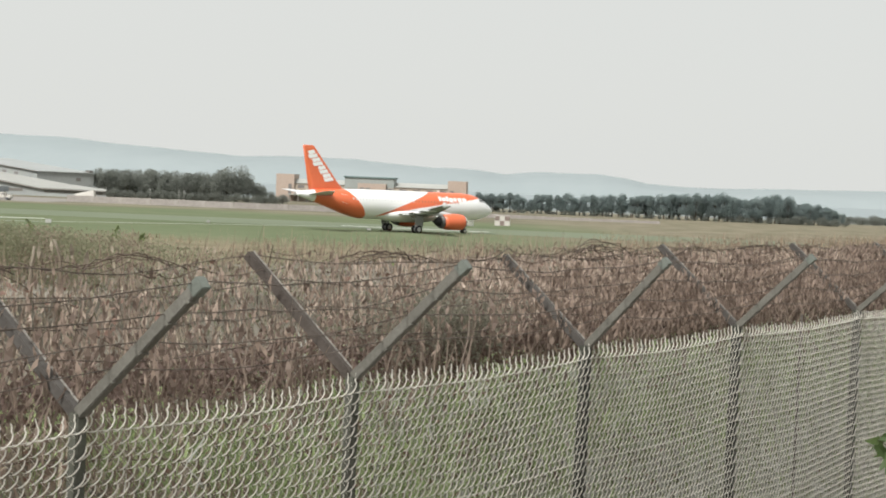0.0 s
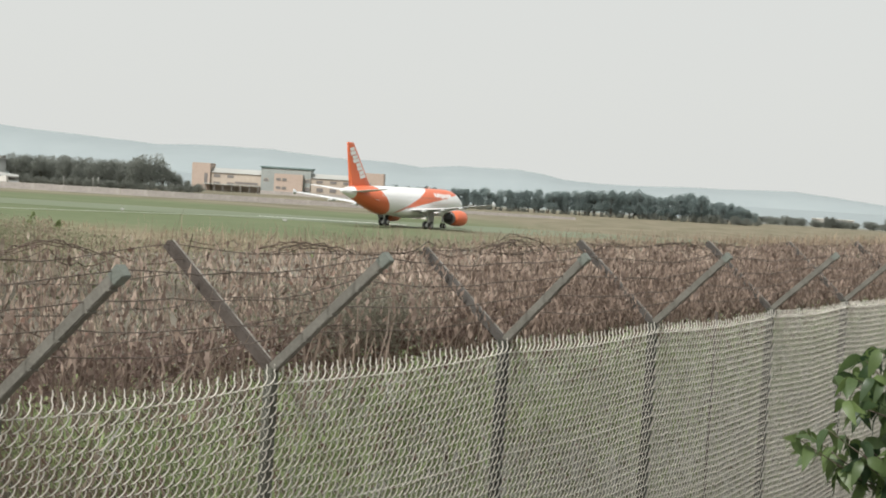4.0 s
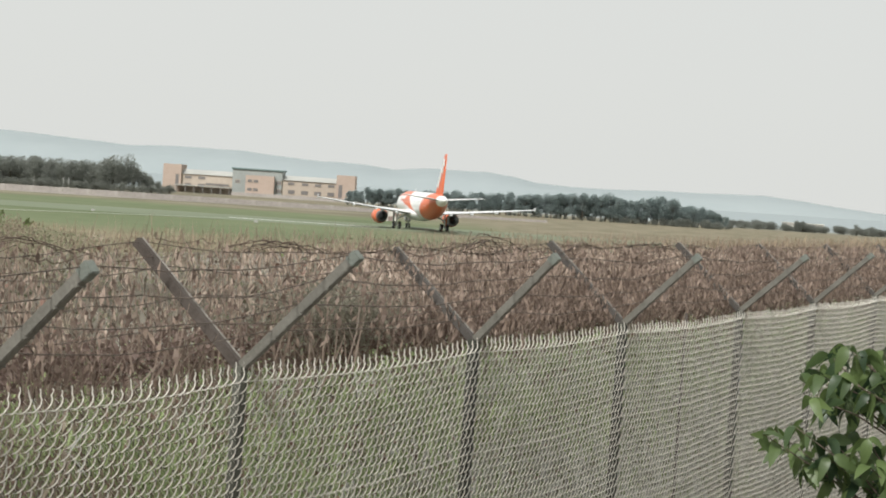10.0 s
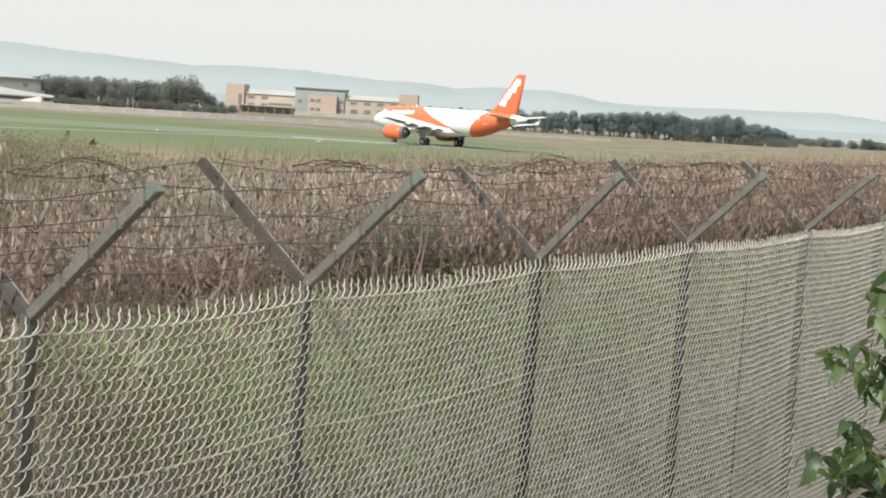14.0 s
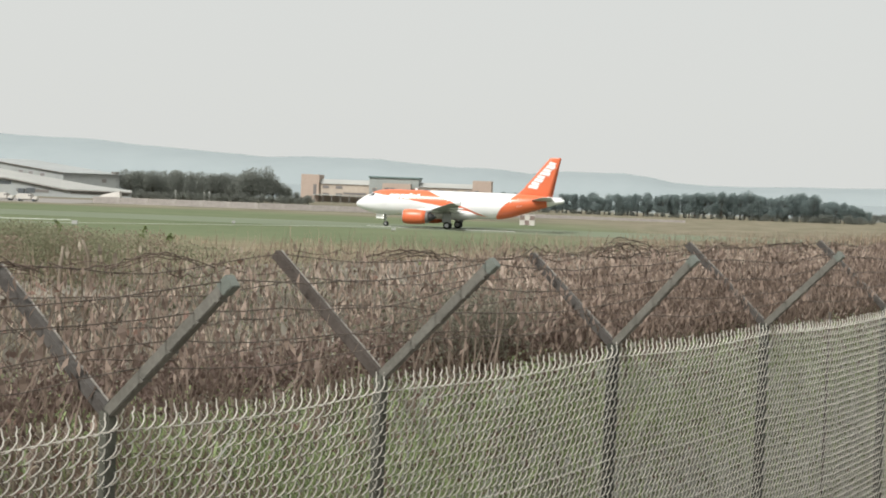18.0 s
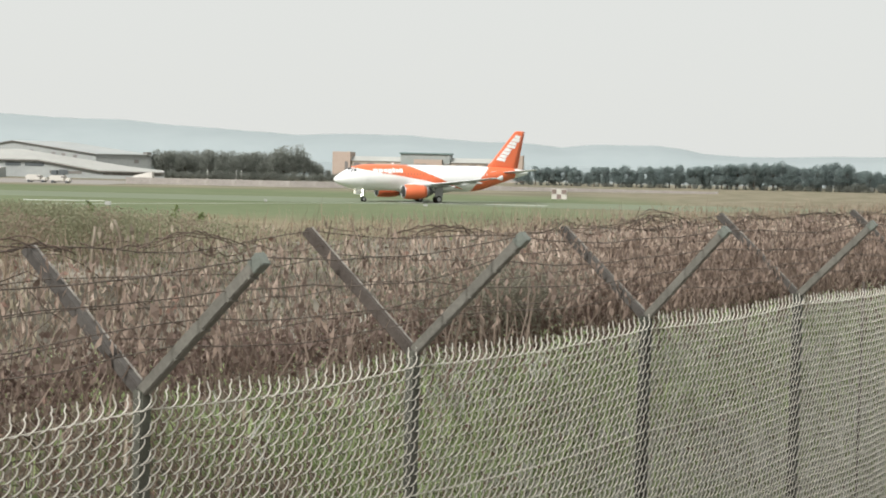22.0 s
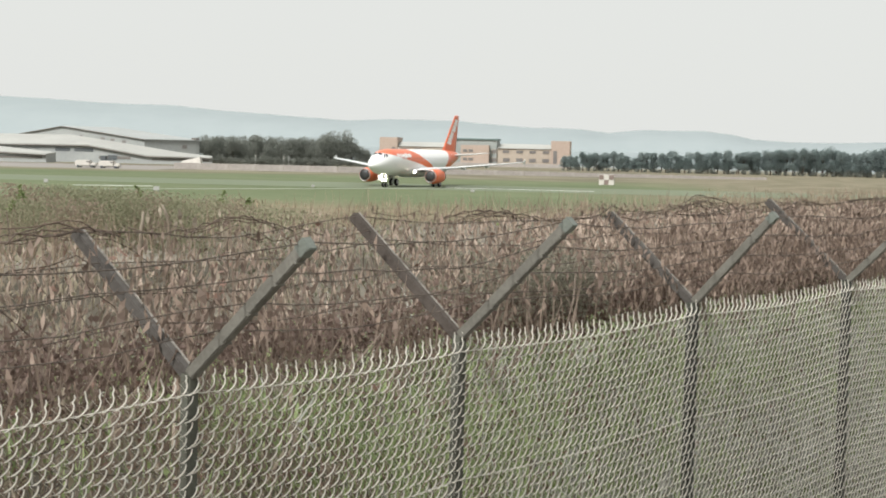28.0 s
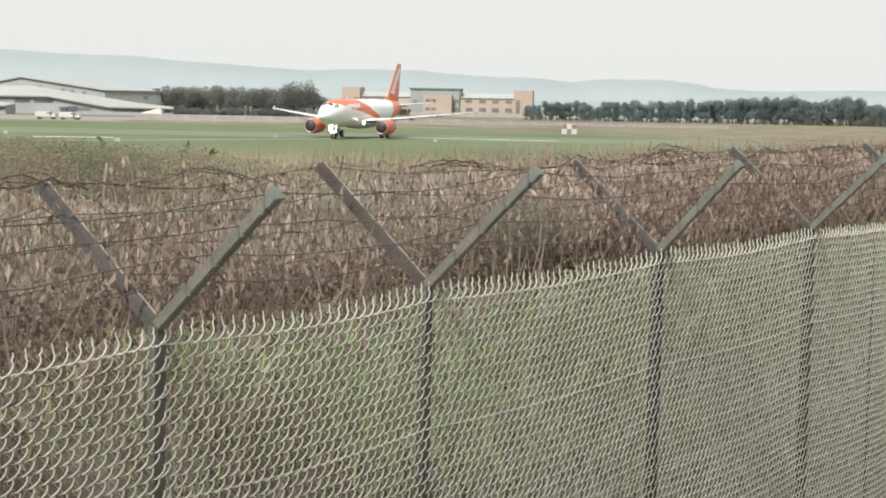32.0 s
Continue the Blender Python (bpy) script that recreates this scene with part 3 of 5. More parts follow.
            tagged(ob, "rusty barbed wire strand strung between fence arms", "barbed wire", "barbed wire strands")


def build_bar():
    """A thin rod behind the mesh where two rolls of wire meet."""
    rod = new("lacing_rod", tubes_mesh("lacing_rod", [[place(7.05, 0.012, FENCE_TOP - 3.1), place(7.05, 0.012, 4.4), place(7.045, 0.01, FENCE_TOP + 0.02)]], 0.013, RUSTY, 6))
    tagged(rod, "thin rusty rod behind the mesh between two posts", "rod")


# ---- thicket beyond the fence ----
def thicket_top(u):
    return 6.0 + 0.07 * noise.noise(Vector((u * 0.5, 3.1, 0))) + 0.05 * noise.noise(Vector((u * 1.7, 9.1, 0)))


def build_thicket():
    rng = np.random.default_rng(11)
    U0, U1 = -9.0, 40.0

    def along_u(n):
        return U0 + (U1 - U0) * rng.random(n) ** 1.5

    def spots(n, v0, v1):
        u, v = along_u(n), rng.uniform(v0, v1, n)
        p = np.array([place(a, b, 0)[:] for a, b in zip(u, v)])
        g = np.array([bank_height(a, b) for a, b, _ in p])
        t = np.array([thicket_top(a) for a in u])
        return u, v, p, g, t

    # upright dry stalks
    u, v, p, g, t = spots(7000, 0.9, 4.2)
    keep = rng.random(7000) < np.where(u > 2.4, 0.5, 1.0)
    u, v, p, g, t = u[keep], v[keep], p[keep], g[keep], t[keep]
    base = p.copy()
    base[:, 2] = g + rng.random(len(u)) * np.maximum(t - g - 0.7, 0.05)
    top = base + rng.normal(0, 0.2, base.shape)
    top[:, 2] = np.minimum(base[:, 2] + rng.uniform(0.12, 0.42, len(u)), t + rng.normal(-0.06, 0.05, len(u)))
    ob = new("dry_stalks", ribbons("dry_stalks", base, top, rng.uniform(0.004, 0.011, len(u)), DRY, 0.12, rng))
    tagged(ob, "tangle of straw-coloured dead stalks behind the fence", "dry stalks", kind="stuff")
    # fringe of fine grass heads along the top
    n = 11000
    u, v, p, g, t = spots(n, 1.6, 4.6)
    base = p.copy()
    base[:, 2] = t - rng.uniform(0.1, 0.35, n)
    top = base + rng.normal(0, 0.05, base.shape)
    top[:, 2] = t + rng.normal(0.0, 0.042, n) + 0.07 * np.exp(-((u - 5.0) / 0.9) ** 2) * rng.random(n)
    keep = rng.random(n) > 0.85 * np.exp(-((u - 1.7) / 1.6) ** 4)
    base, top, n = base[keep], top[keep], int(keep.sum())
    ob = new("grass_heads", ribbons("grass_heads", base, top, rng.uniform(0.0012, 0.0035, n), PINKGRASS, 0.3, rng))
    tagged(ob, "fine pinkish dry grass heads along the thicket top", "grass heads", kind="stuff")
    # brown-olive bushes on the crest of the bank
    n = 70000
    uu = np.concatenate([rng.normal(1.7, 1.1, n * 3 // 5), rng.uniform(-4, 6.5, n - n * 3 // 5)])
    vv = rng.uniform(4.2, 5.6, n)
    c = np.array([place(a, b, 0)[:] for a, b in zip(uu, vv)])
    crest = 6.055 - 0.075 * np.minimum(((uu - 1.8) / 1.4) ** 2, 3.2) + np.array([0.13 * noise.noise(Vector((a * 2.3, b * 0.25, 1.0))) + 0.1 * noise.noise(Vector((a * 5.5, b * 0.5, 4.0))) for a, b in zip(uu, vv)])
    c[:, 2] = np.maximum(5.3, crest - 0.42 * rng.random(n) ** 1.3)
    a = unit(rng, n) * rng.uniform(0.006, 0.015, n)[:, None]
    b = np.cross(a, unit(rng, n)) * 0.7
    tint = np.array([noise.noise(Vector((q * 2.6, r * 0.8, 77.0))) for q, r in zip(uu, vv)]) + rng.normal(0, 0.08, n)
    for name, mat, sel, words in (("crest_bush", OLIVELEAF, tint < 0.2, "dull brown-olive bushes growing on the crest of the bank"), ("rusty_crest_bush", RUSTLEAF, tint >= 0.2, "withered reddish-brown bushes on the crest of the bank")):
        ob = new(name, scatter_quads(name, c[sel], a[sel], b[sel], mat))
        tagged(ob, words, "bushes", kind="stuff")
    # green sprigs that stand above the bushes
    cs = []
    for k in range(10):
        uu, vv = rng.normal(1.9, 1.0), rng.uniform(4.3, 5.0)
        h = rng.uniform(0.04, 0.13)
        q = rng.random((60, 1))
        cs.append(np.array(place(uu, vv, 6.03 - 0.05 * ((uu - 1.8) / 1.3) ** 2)[:]) + q * np.array([rng.normal(0, 0.03), 0, h]) + rng.normal(0, 0.02, (60, 3)) * (1.15 - q))
    c = np.concatenate(cs)
    a = unit(rng, len(c)) * rng.uniform(0.008, 0.018, len(c))[:, None]
    b = np.cross(a, unit(rng, len(c))) * 0.6
    ob = new("green_sprigs", scatter_quads("green_sprigs", c, a, b, GREENLEAF))
    tagged(ob, "small green sprigs standing above the brown bushes", "sprigs", kind="stuff")
    # withered leaves along the mesh top, their dark colour standing in for shade
    n = 72000
    u = np.where(rng.random(n) < 0.2, rng.uniform(2.0, 14.0, n), along_u(n))
    v = rng.uniform(0.72, 1.25, n)
    c = np.array([place(a, b, 0)[:] for a, b in zip(u, v)])
    wave = np.array([0.05 * noise.noise(Vector((a * 1.3, 2.0, 0.0))) for a in u])
    c[:, 2] = rng.normal(5.43, 0.1, n) + wave - 0.06 * (v - 0.72) + 0.05 * np.clip((u - 2) / 3, 0, 1)
    a = unit(rng, n) * rng.uniform(0.012, 0.03, n)[:, None]
    b = np.cross(a, unit(rng, n)) * 0.65
    ob = new("withered_leaves", scatter_quads("withered_leaves", c, a, b, BANDLEAF))
    tagged(ob, "withered leaves darkened for the shade behind the mesh top", "dead leaves", kind="stuff")
    # brambles grown over the far arms, thin about the one bare arm
    n = 62000
    u = np.where(rng.random(n) < 0.45, rng.uniform(1.5, 17.0, n), along_u(n))
    v = rng.uniform(0.06, 0.74, n)
    z = FENCE_TOP - 0.03 + 0.85 * v + rng.normal(0.02, 0.06, n)
    bare = np.exp(-((u + 0.05) / 0.45) ** 2)
    patch = np.array([noise.noise(Vector((a * 1.7, b * 2.5, 61.0))) for a, b in zip(u, v)])
    keep = (z < 6.07) & (rng.random(n) < np.clip(0.6 + 0.9 * patch - 0.35 * (v > 0.5), 0.05, 1) * (1 - 0.97 * bare) * (1 - 0.75 * np.exp(-((u - 2.1) / 0.6) ** 2)) * np.where(u < -1.0, 0.5 * (v < 0.5) + 0.35, 1))
    c = np.array([place(a, b, h)[:] for a, b, h in zip(u[keep], v[keep], z[keep])])
    m = len(c)
    a = (unit(rng, m) * 0.6 + np.array([0, 0, 1.0])) * rng.uniform(0.012, 0.04, m)[:, None]
    b = np.cross(a, unit(rng, m)) * rng.uniform(0.2, 0.42, m)[:, None]
    ob = new("arm_brambles", scatter_quads("arm_brambles", c, a, b, DEADMIX))
    tagged(ob, "withered bramble leaves grown over the far fence arms", "dead leaves", kind="stuff")
    # pale curled leaves hanging in the front of the brambles
    n = 56000
    u, v, p, g, t = spots(n, 0.68, 2.4)
    far = rng.random(n) < 0.4
    u = np.where(far, rng.uniform(2.2, 13.0, n), u)
    p = np.array([place(a, b, 0)[:] for a, b in zip(u, v)])
    z = 5.3 + (t - 5.37) * rng.random(n) ** 0.75
    patch = np.array([noise.noise(Vector((a * 2.1, c_ * 3.0, 41.0))) + 0.6 * noise.noise(Vector((a * 6.0, c_ * 5.0, 4.0))) for a, c_ in zip(u, z)])
    dull = np.exp(-((u - 2.1) / 0.75) ** 2 - ((z - 5.65) / 0.2) ** 2)
    keep = rng.random(n) < np.clip(0.34 + 0.75 * patch - 0.45 * dull, 0.03, 1) * np.clip((z - 5.38) * 5, 0.12, 1)
    c = np.stack([p[:, 0], p[:, 1], z], 1)[keep]
    m = len(c)
    grow = 1 + 0.35 * np.clip((u[keep] - 1.0) / 2, 0, 1)[:, None]
    a = (rng.normal(0, 1, (m, 3)) * np.array([0.3, 0.3, 0.15]) + np.array([0, 0, 1.0])) * rng.uniform(0.018, 0.052, m)[:, None] * grow
    side = unit(rng, m) * np.array([1, 1, 0.2])
    b = side * rng.uniform(0.006, 0.0145, m)[:, None] * grow
    ob = new("curled_leaves", scatter_quads("curled_leaves", c, a, b, CURLED))
    tagged(ob, "pale tan withered leaves hanging in the brambles", "dead leaves", kind="stuff")
    # stalks and shoots grown up round the far arms
    n = 2600
    u = along_u(n)
    v = rng.uniform(0.12, 0.85, n)
    base = np.array([place(a, b, 0)[:] for a, b in zip(u, v)])
    base[:, 2] = FENCE_TOP - 0.35 + rng.random(n) * (0.25 + v * 0.35)
    top = base + rng.normal(0, 0.1, base.shape)
    top[:, 2] = np.minimum(base[:, 2] + rng.uniform(0.15, 0.6, n), FENCE_TOP + ARM_UP * v / ARM_OUT + 0.05)
    ob = new("climbing_shoots", ribbons("climbing_shoots", base, top, rng.uniform(0.003, 0.007, n), DEADLEAF, 0.2, rng))
    tagged(ob, "withered brown shoots climbing the far fence arms", "dry shoots", kind="stuff")
    # dead leaves
    n = 60000
    u, v, p, g, t = spots(n, 0.85, 4.3)
    c = p.copy()
    c[:, 2] = g + (t - 0.12 - g) * rng.random(n) ** 0.8
    a = unit(rng, n) * np.array([0.55, 0.55, 1.35]) * rng.uniform(0.016, 0.042, n)[:, None]
    b = np.cross(a, unit(rng, n)) * rng.uniform(0.25, 0.5, n)[:, None]
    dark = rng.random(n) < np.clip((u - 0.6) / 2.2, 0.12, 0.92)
    pale = ~dark & (u < rng.normal(0.4, 0.8, n))
    ob = new("straw_leaves", scatter_quads("straw_leaves", c[pale], a[pale], b[pale], STRAWLEAF))
    tagged(ob, "straw-coloured dead leaves thick among the stalks", "dead leaves", kind="stuff")
    brown = ~dark & ~pale
    ob = new("dead_leaves", scatter_quads("dead_leaves", c[brown], a[brown], b[brown], DEADLEAF))
    tagged(ob, "mass of withered brown and reddish bramble leaves", "dead leaves", kind="stuff")
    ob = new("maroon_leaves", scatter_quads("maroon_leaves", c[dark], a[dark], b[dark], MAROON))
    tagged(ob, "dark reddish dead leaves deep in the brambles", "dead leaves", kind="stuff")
    # olive leaves in soft patches
    n = 90000
    u, v, p, g, t = spots(n, 0.8, 3.6)
    z = g + (t - 0.04 - g) * rng.random(n) ** 0.6
    patch = np.array([noise.noise(Vector((a * 0.8, c_ * 1.6, 23.0))) for a, c_ in zip(u, z)])
    keep = rng.random(n) < np.clip(patch * 1.6 + 0.95 * np.exp(-((u - 2.1) / 0.8) ** 2 - ((z - 5.62) / 0.22) ** 2), 0.0, 0.9)
    c = np.stack([p[:, 0], p[:, 1], z], 1)[keep]
    m = len(c)
    a = unit(rng, m) * rng.uniform(0.012, 0.028, m)[:, None]
    b = np.cross(a, unit(rng, m)) * 0.6
    ob = new("olive_leaves", scatter_quads("olive_leaves", c, a, b, DULLGREEN))
    tagged(ob, "soft patches of dull olive leaves among dead stalks", "leaves", kind="stuff")
    # one soft grey-olive clump close behind the wires
    m = 5200
    c = np.array([place(a, b, h)[:] for a, b, h in zip(rng.normal(2.05, 0.42, m), rng.uniform(0.5, 0.95, m), rng.normal(5.63, 0.12, m))])
    a = unit(rng, m) * rng.uniform(0.01, 0.022, m)[:, None]
    b = np.cross(a, unit(rng, m)) * 0.6
    ob = new("grey_olive_leaves", scatter_quads("grey_olive_leaves", c, a, b, GREYOLIVE))
    tagged(ob, "soft clump of grey-olive leaves behind the barbed wires", "leaves", kind="stuff")
    # reddish leaves in small patches
    n = 40000
    u, v, p, g, t = spots(n, 0.75, 2.4)
    z = g + (t - 0.05 - g) * rng.random(n)
    patch = np.array([noise.noise(Vector((a * 1.1, c_ * 2.0, 17.0))) for a, c_ in zip(u, z)])
    keep = patch > np.where(u > 2.6, 0.08, 0.24)
    c = np.stack([p[:, 0], p[:, 1], z], 1)[keep]
    m = len(c)
    a = unit(rng, m) * rng.uniform(0.014, 0.034, m)[:, None]
    b = np.cross(a, unit(rng, m)) * 0.6
    ob = new("red_leaves", scatter_quads("red_leaves", c, a, b, REDLEAF))
    tagged(ob, "small patches of reddish dead leaves in the brambles", "dead leaves", kind="stuff")
    # pale seed heads and curled leaves
    u, v, p, g, t = spots(26000, 0.85, 4.0)
    keep = rng.random(26000) < np.where(u > 2.4, 0.45, 1.0)
    u, v, p, g, t = u[keep], v[keep], p[keep], g[keep], t[keep]
    n = len(u)
    c = p.copy()
    c[:, 2] = g + (t - 0.03 - g) * rng.random(n)
    a = unit(rng, n) * np.array([0.5, 0.5, 1.5]) * rng.uniform(0.015, 0.05, n)[:, None]
    b = np.cross(a, unit(rng, n)) * 0.35
    ob = new("seed_heads", scatter_quads("seed_heads", c, a, b, DRY))
    tagged(ob, "pale curled leaves and seed heads among dead stalks", "seed heads", kind="stuff")
    def green_share(u, z):
        """Share of green growth: three patches in the west bays, all over further east."""
        g = sum(np.exp(-((u - a) / ru) ** 2 - ((z - b) / rz) ** 2) for a, b, ru, rz in ((-1.55, 4.88, 0.33, 0.18), (0.62, 4.78, 0.45, 0.25), (1.9, 4.3, 0.8, 0.4), (2.9, 4.45, 0.6, 0.3)))
        east = np.clip((u - 2.6) / 1.4, 0, 1) * np.clip((5.15 - z) * 4, 0.1, 1)
        return np.clip(np.maximum(g, 1.0 * east), 0.06, 1)

    # green leaves, in patches and low down
    n = 150000
    u, v, p, g, t = spots(n, 0.5, 3.2)
    z = g + (t - 0.1 - g) * rng.random(n)
    patch = np.array([noise.noise(Vector((a * 0.55, c_ * 1.1, 5.0))) for a, c_ in zip(u, z)])
    keep = rng.random(n) < np.clip(0.03 + patch * 0.45 + np.clip(5.35 - z, 0, 1) * (0.55 + 0.9 * patch + np.clip(u * 0.06, -0.1, 0.4)), 0.01, 0.95) * green_share(u, z) * 1.6
    c = np.stack([p[:, 0], p[:, 1], z], 1)[keep]
    m = len(c)
    a = unit(rng, m) * rng.uniform(0.01, 0.03, m)[:, None]
    b = np.cross(a, unit(rng, m)) * 0.7
    ob = new("bramble_leaves", scatter_quads("bramble_leaves", c, a, b, GREENLEAF))
    tagged(ob, "patches of small green bramble leaves in the thicket", "leaves", kind="stuff")
    # grass at the foot: green in patches, grey and dead low down
    for name, mat, n, seed, words in (("rough_grass", GRASSBLADE, 105000, 8.0, "patches of rough green grass behind the fence mesh"), ("grey_grass", GREYGRASS, 115000, 31.0, "grey dead grass low behind the fence mesh"), ("withered_grass", LITTER, 80000, 52.0, "withered brown grass behind the fence mesh")):
        u, v, p, g, t = spots(n, 0.4, 3.4)
        z = g + rng.random(n) * np.clip(5.1 - g, 0.05, 2.4)
        patch = np.array([noise.noise(Vector((a * 0.5, c_ * 0.9, seed))) + 0.5 * noise.noise(Vector((a * 1.4, c_ * 2.2, seed))) for a, c_ in zip(u, z)])
        like = (1.25 + 2.0 * patch) * green_share(u, z) if name == "rough_grass" else 0.1 + 1.2 * patch + 0.8 * np.clip(4.3 - z, 0, 1) + 0.02 * u - 0.6 * np.clip((3.2 - u) / 1.5, 0, 1) if name == "grey_grass" else 0.65 + 1.1 * patch - 0.8 * green_share(u, z) - 0.6 * np.clip((u - 2.5) / 2, 0, 1)
        low = np.clip((u - 3.5) / 2, 0, 1) * np.clip((4.2 - z) * 4, 0, 1)
        like = like + (1.7 if name == "grey_grass" else -0.9) * low
        keep = rng.random(n) < np.clip(like * np.clip((5.25 - z) * 2.5, 0, 1), 0.02, 1)
        base = np.stack([p[:, 0], p[:, 1], z], 1)[keep]
        k = len(base)
        top = base + rng.normal(0, 0.1, base.shape)
        top[:, 2] = base[:, 2] + rng.uniform(0.08, 0.3, k)
        ob = new(name, ribbons(name, base, top, rng.uniform(0.003, 0.008, k), mat, 0.2, rng))
        tagged(ob, words, "grass", kind="stuff")
    # two pale bare stakes among the bushes
    for u0, z0, u1, z1 in ((0.12, 5.94, 0.15, 6.05), (0.37, 5.96, 0.32, 6.09)):
        ob = new("bare_stake")
        tagged(ob, "pale bare broken stake standing in the brambles", "stake", "bare stakes")
        ob.matrix_basis = Matrix.Translation(place(u0, 2.6, z0 - 0.5))
        lean = place(u1, 2.6, z1) - place(u0, 2.6, z0)
        part("stem", tubes_mesh("stem", [([Vector((0, 0, 0)), Vector((0.01, 0, 0.5)), Vector((0, 0, 0.5)) + lean * 0.5 + Vector((0.01, 0, 0)), Vector((0, 0, 0.5)) + lean], [0.016, 0.014, 0.012, 0.009])], 0.012, DRY, 6), ob)
    # canes: arching stems and a lattice of upright ones
    paths = []
    for k in range(900):
        uu = float(along_u(1)[0])
        vv = rng.uniform(0.5, 1.3) if k % 2 else rng.uniform(0.55, 3.0)
        tz = thicket_top(uu)
        dirn = rng.choice((-1, 1))
        if k % 3 == 0:
            z0, rise, L, fall = rng.uniform(5.05, 5.5), rng.uniform(0.35, 0.85), rng.uniform(0.03, 0.35), 0.0
        else:
            z0, rise, L, fall = rng.uniform(4.0, tz - 0.1), rng.uniform(-0.2, 0.45), rng.uniform(0.4, 1.5), 0.25
        pts = []
        for s in np.linspace(0, 1, 8):
            pts.append(place(uu + dirn * L * s + 0.012 * math.sin(s * 13 + k), vv + 0.1 * math.sin(s * 5 + k), min(z0 + rise * (s if fall == 0 else math.sin(s * 2.6)) - fall * s * s + 0.02 * math.sin(s * 19 + k), tz + 0.12)))
        r = rng.uniform(0.0024, 0.0058)
        paths.append((pts, [r * (1 - 0.5 * s) for s in np.linspace(0, 1, 8)]))
    # runners wound along the top strand, thickest beyond the third post
    for k in range(84):
        thick = k % 6 < 4
        uu = rng.uniform(3.2, 13.0) if thick else rng.uniform(-5.0, 4.0)
        side = rng.uniform(0.6, 0.85) if thick else rng.choice((0.62, 0.7, 0.9, 1.2))
        z0 = FENCE_TOP + ARM_UP - 0.075 + rng.normal(0, 0.02)
        L = rng.uniform(0.4, 1.2)
        arc = rng.uniform(-0.04, 0.07)
        pts = [place(uu + L * s, side + 0.05 * math.sin(7 * s + k), z0 + arc * math.sin(math.pi * s) + 0.016 * math.sin(s * 11 + k)) for s in np.linspace(0, 1, 11)]
        r = rng.uniform(0.0018, 0.0044)
        paths.append((pts, [r * (1 - 0.4 * s) for s in np.linspace(0, 1, 11)]))
    # humps of cane standing above the strand
    for u0, u1, hump in ((3.72, 4.72, 0.12), (3.85, 4.6, 0.09), (3.7, 4.4, 0.07), (0.75, 1.55, 0.07), (0.9, 1.7, 0.05), (-1.45, -0.7, 0.08), (5.6, 6.6, 0.06), (7.0, 8.3, 0.06), (-2.6, -1.9, 0.06)):
        for k in range(3):
            ph = rng.uniform(0, 6)
            pts = [place(u0 + (u1 - u0) * s + rng.normal(0, 0.006), 0.68 + 0.06 * math.sin(5 * s + ph), FENCE_TOP + ARM_UP - 0.06 + (hump - 0.012 * k) * math.sin(math.pi * s) ** 0.8 + 0.006 * math.sin(s * 17 + ph) + rng.normal(0, 0.004)) for s in np.linspace(0, 1, 18)]
            paths.append((pts, 0.0038 - 0.0007 * k))
    ob = new("bramble_canes", tubes_mesh("bramble_canes", paths, 0.004, CANE, 5))
    tagged(ob, "dark arching bramble canes tangled in the top wires", "bramble canes", kind="stuff")


# ---- airliner ----
def livery():
    """White body, an orange flash over the nose falling to the wing, an orange tail."""
    m = bpy.data.materials.new("white and orange airliner paint")
    m.use_nodes = True
    n, l = m.node_tree.nodes, m.node_tree.links
    b = n["Principled BSDF"]
    b.inputs["Roughness"].default_value = 0.3
    tc = n.new("ShaderNodeTexCoord")
    sep = n.new("ShaderNodeSeparateXYZ")
    l.new(tc.outputs["Object"], sep.inputs[0])

    def maths(op, a, c=0.0):
        k = n.new("ShaderNodeMath")
        k.operation = op
        for s, v in zip(k.inputs, (a, c)):
            if isinstance(v, (int, float)):
                s.default_value = v
            else:
                l.new(v, s)
        return k.outputs[0]

    back = maths("SUBTRACT", 16.1, sep.outputs["X"])
    z = sep.outputs["Z"]

    def line(x0, z0, slope):
        return maths("ADD", maths("MULTIPLY", maths("SUBTRACT", back, x0), slope), z0)

    lower = maths("MINIMUM", line(2.8, 5.3, -0.15), line(14.5, 3.545, -0.2))
    upper = line(11.9, 5.95, -0.39)
    flash = maths("MULTIPLY", maths("GREATER_THAN", z, lower), maths("LESS_THAN", z, upper))
    flash = maths("MULTIPLY", flash, maths("GREATER_THAN", back, 2.5))
    rise = maths("MAXIMUM", maths("SUBTRACT", z, 2.1), 0.0)
    edge = maths("ADD", maths("MULTIPLY", maths("POWER", rise, 1.35), 0.52), 23.3)
    tail = maths("MULTIPLY", maths("GREATER_THAN", back, edge), maths("LESS_THAN", back, 31.2))
    orange = maths("MAXIMUM", flash, tail)
    dirt = n.new("ShaderNodeTexNoise")
    dirt.inputs["Scale"].default_value, dirt.inputs["Detail"].default_value = 0.7, 6
    l.new(tc.outputs["Object"], dirt.inputs["Vector"])
    white = n.new("ShaderNodeMix")
    white.data_type = "RGBA"
    white.inputs[6].default_value, white.inputs[7].default_value = (0.74, 0.74, 0.735, 1), (0.83, 0.83, 0.82, 1)
    l.new(dirt.outputs["Fac"], white.inputs[0])
    mix = n.new("ShaderNodeMix")
    mix.data_type = "RGBA"
    mix.inputs[7].default_value = (0.66, 0.15, 0.062, 1)
    l.new(orange, mix.inputs[0])
    l.new(white.outputs[2], mix.inputs[6])
    l.new(mix.outputs[2], b.inputs["Base Color"])
    return m


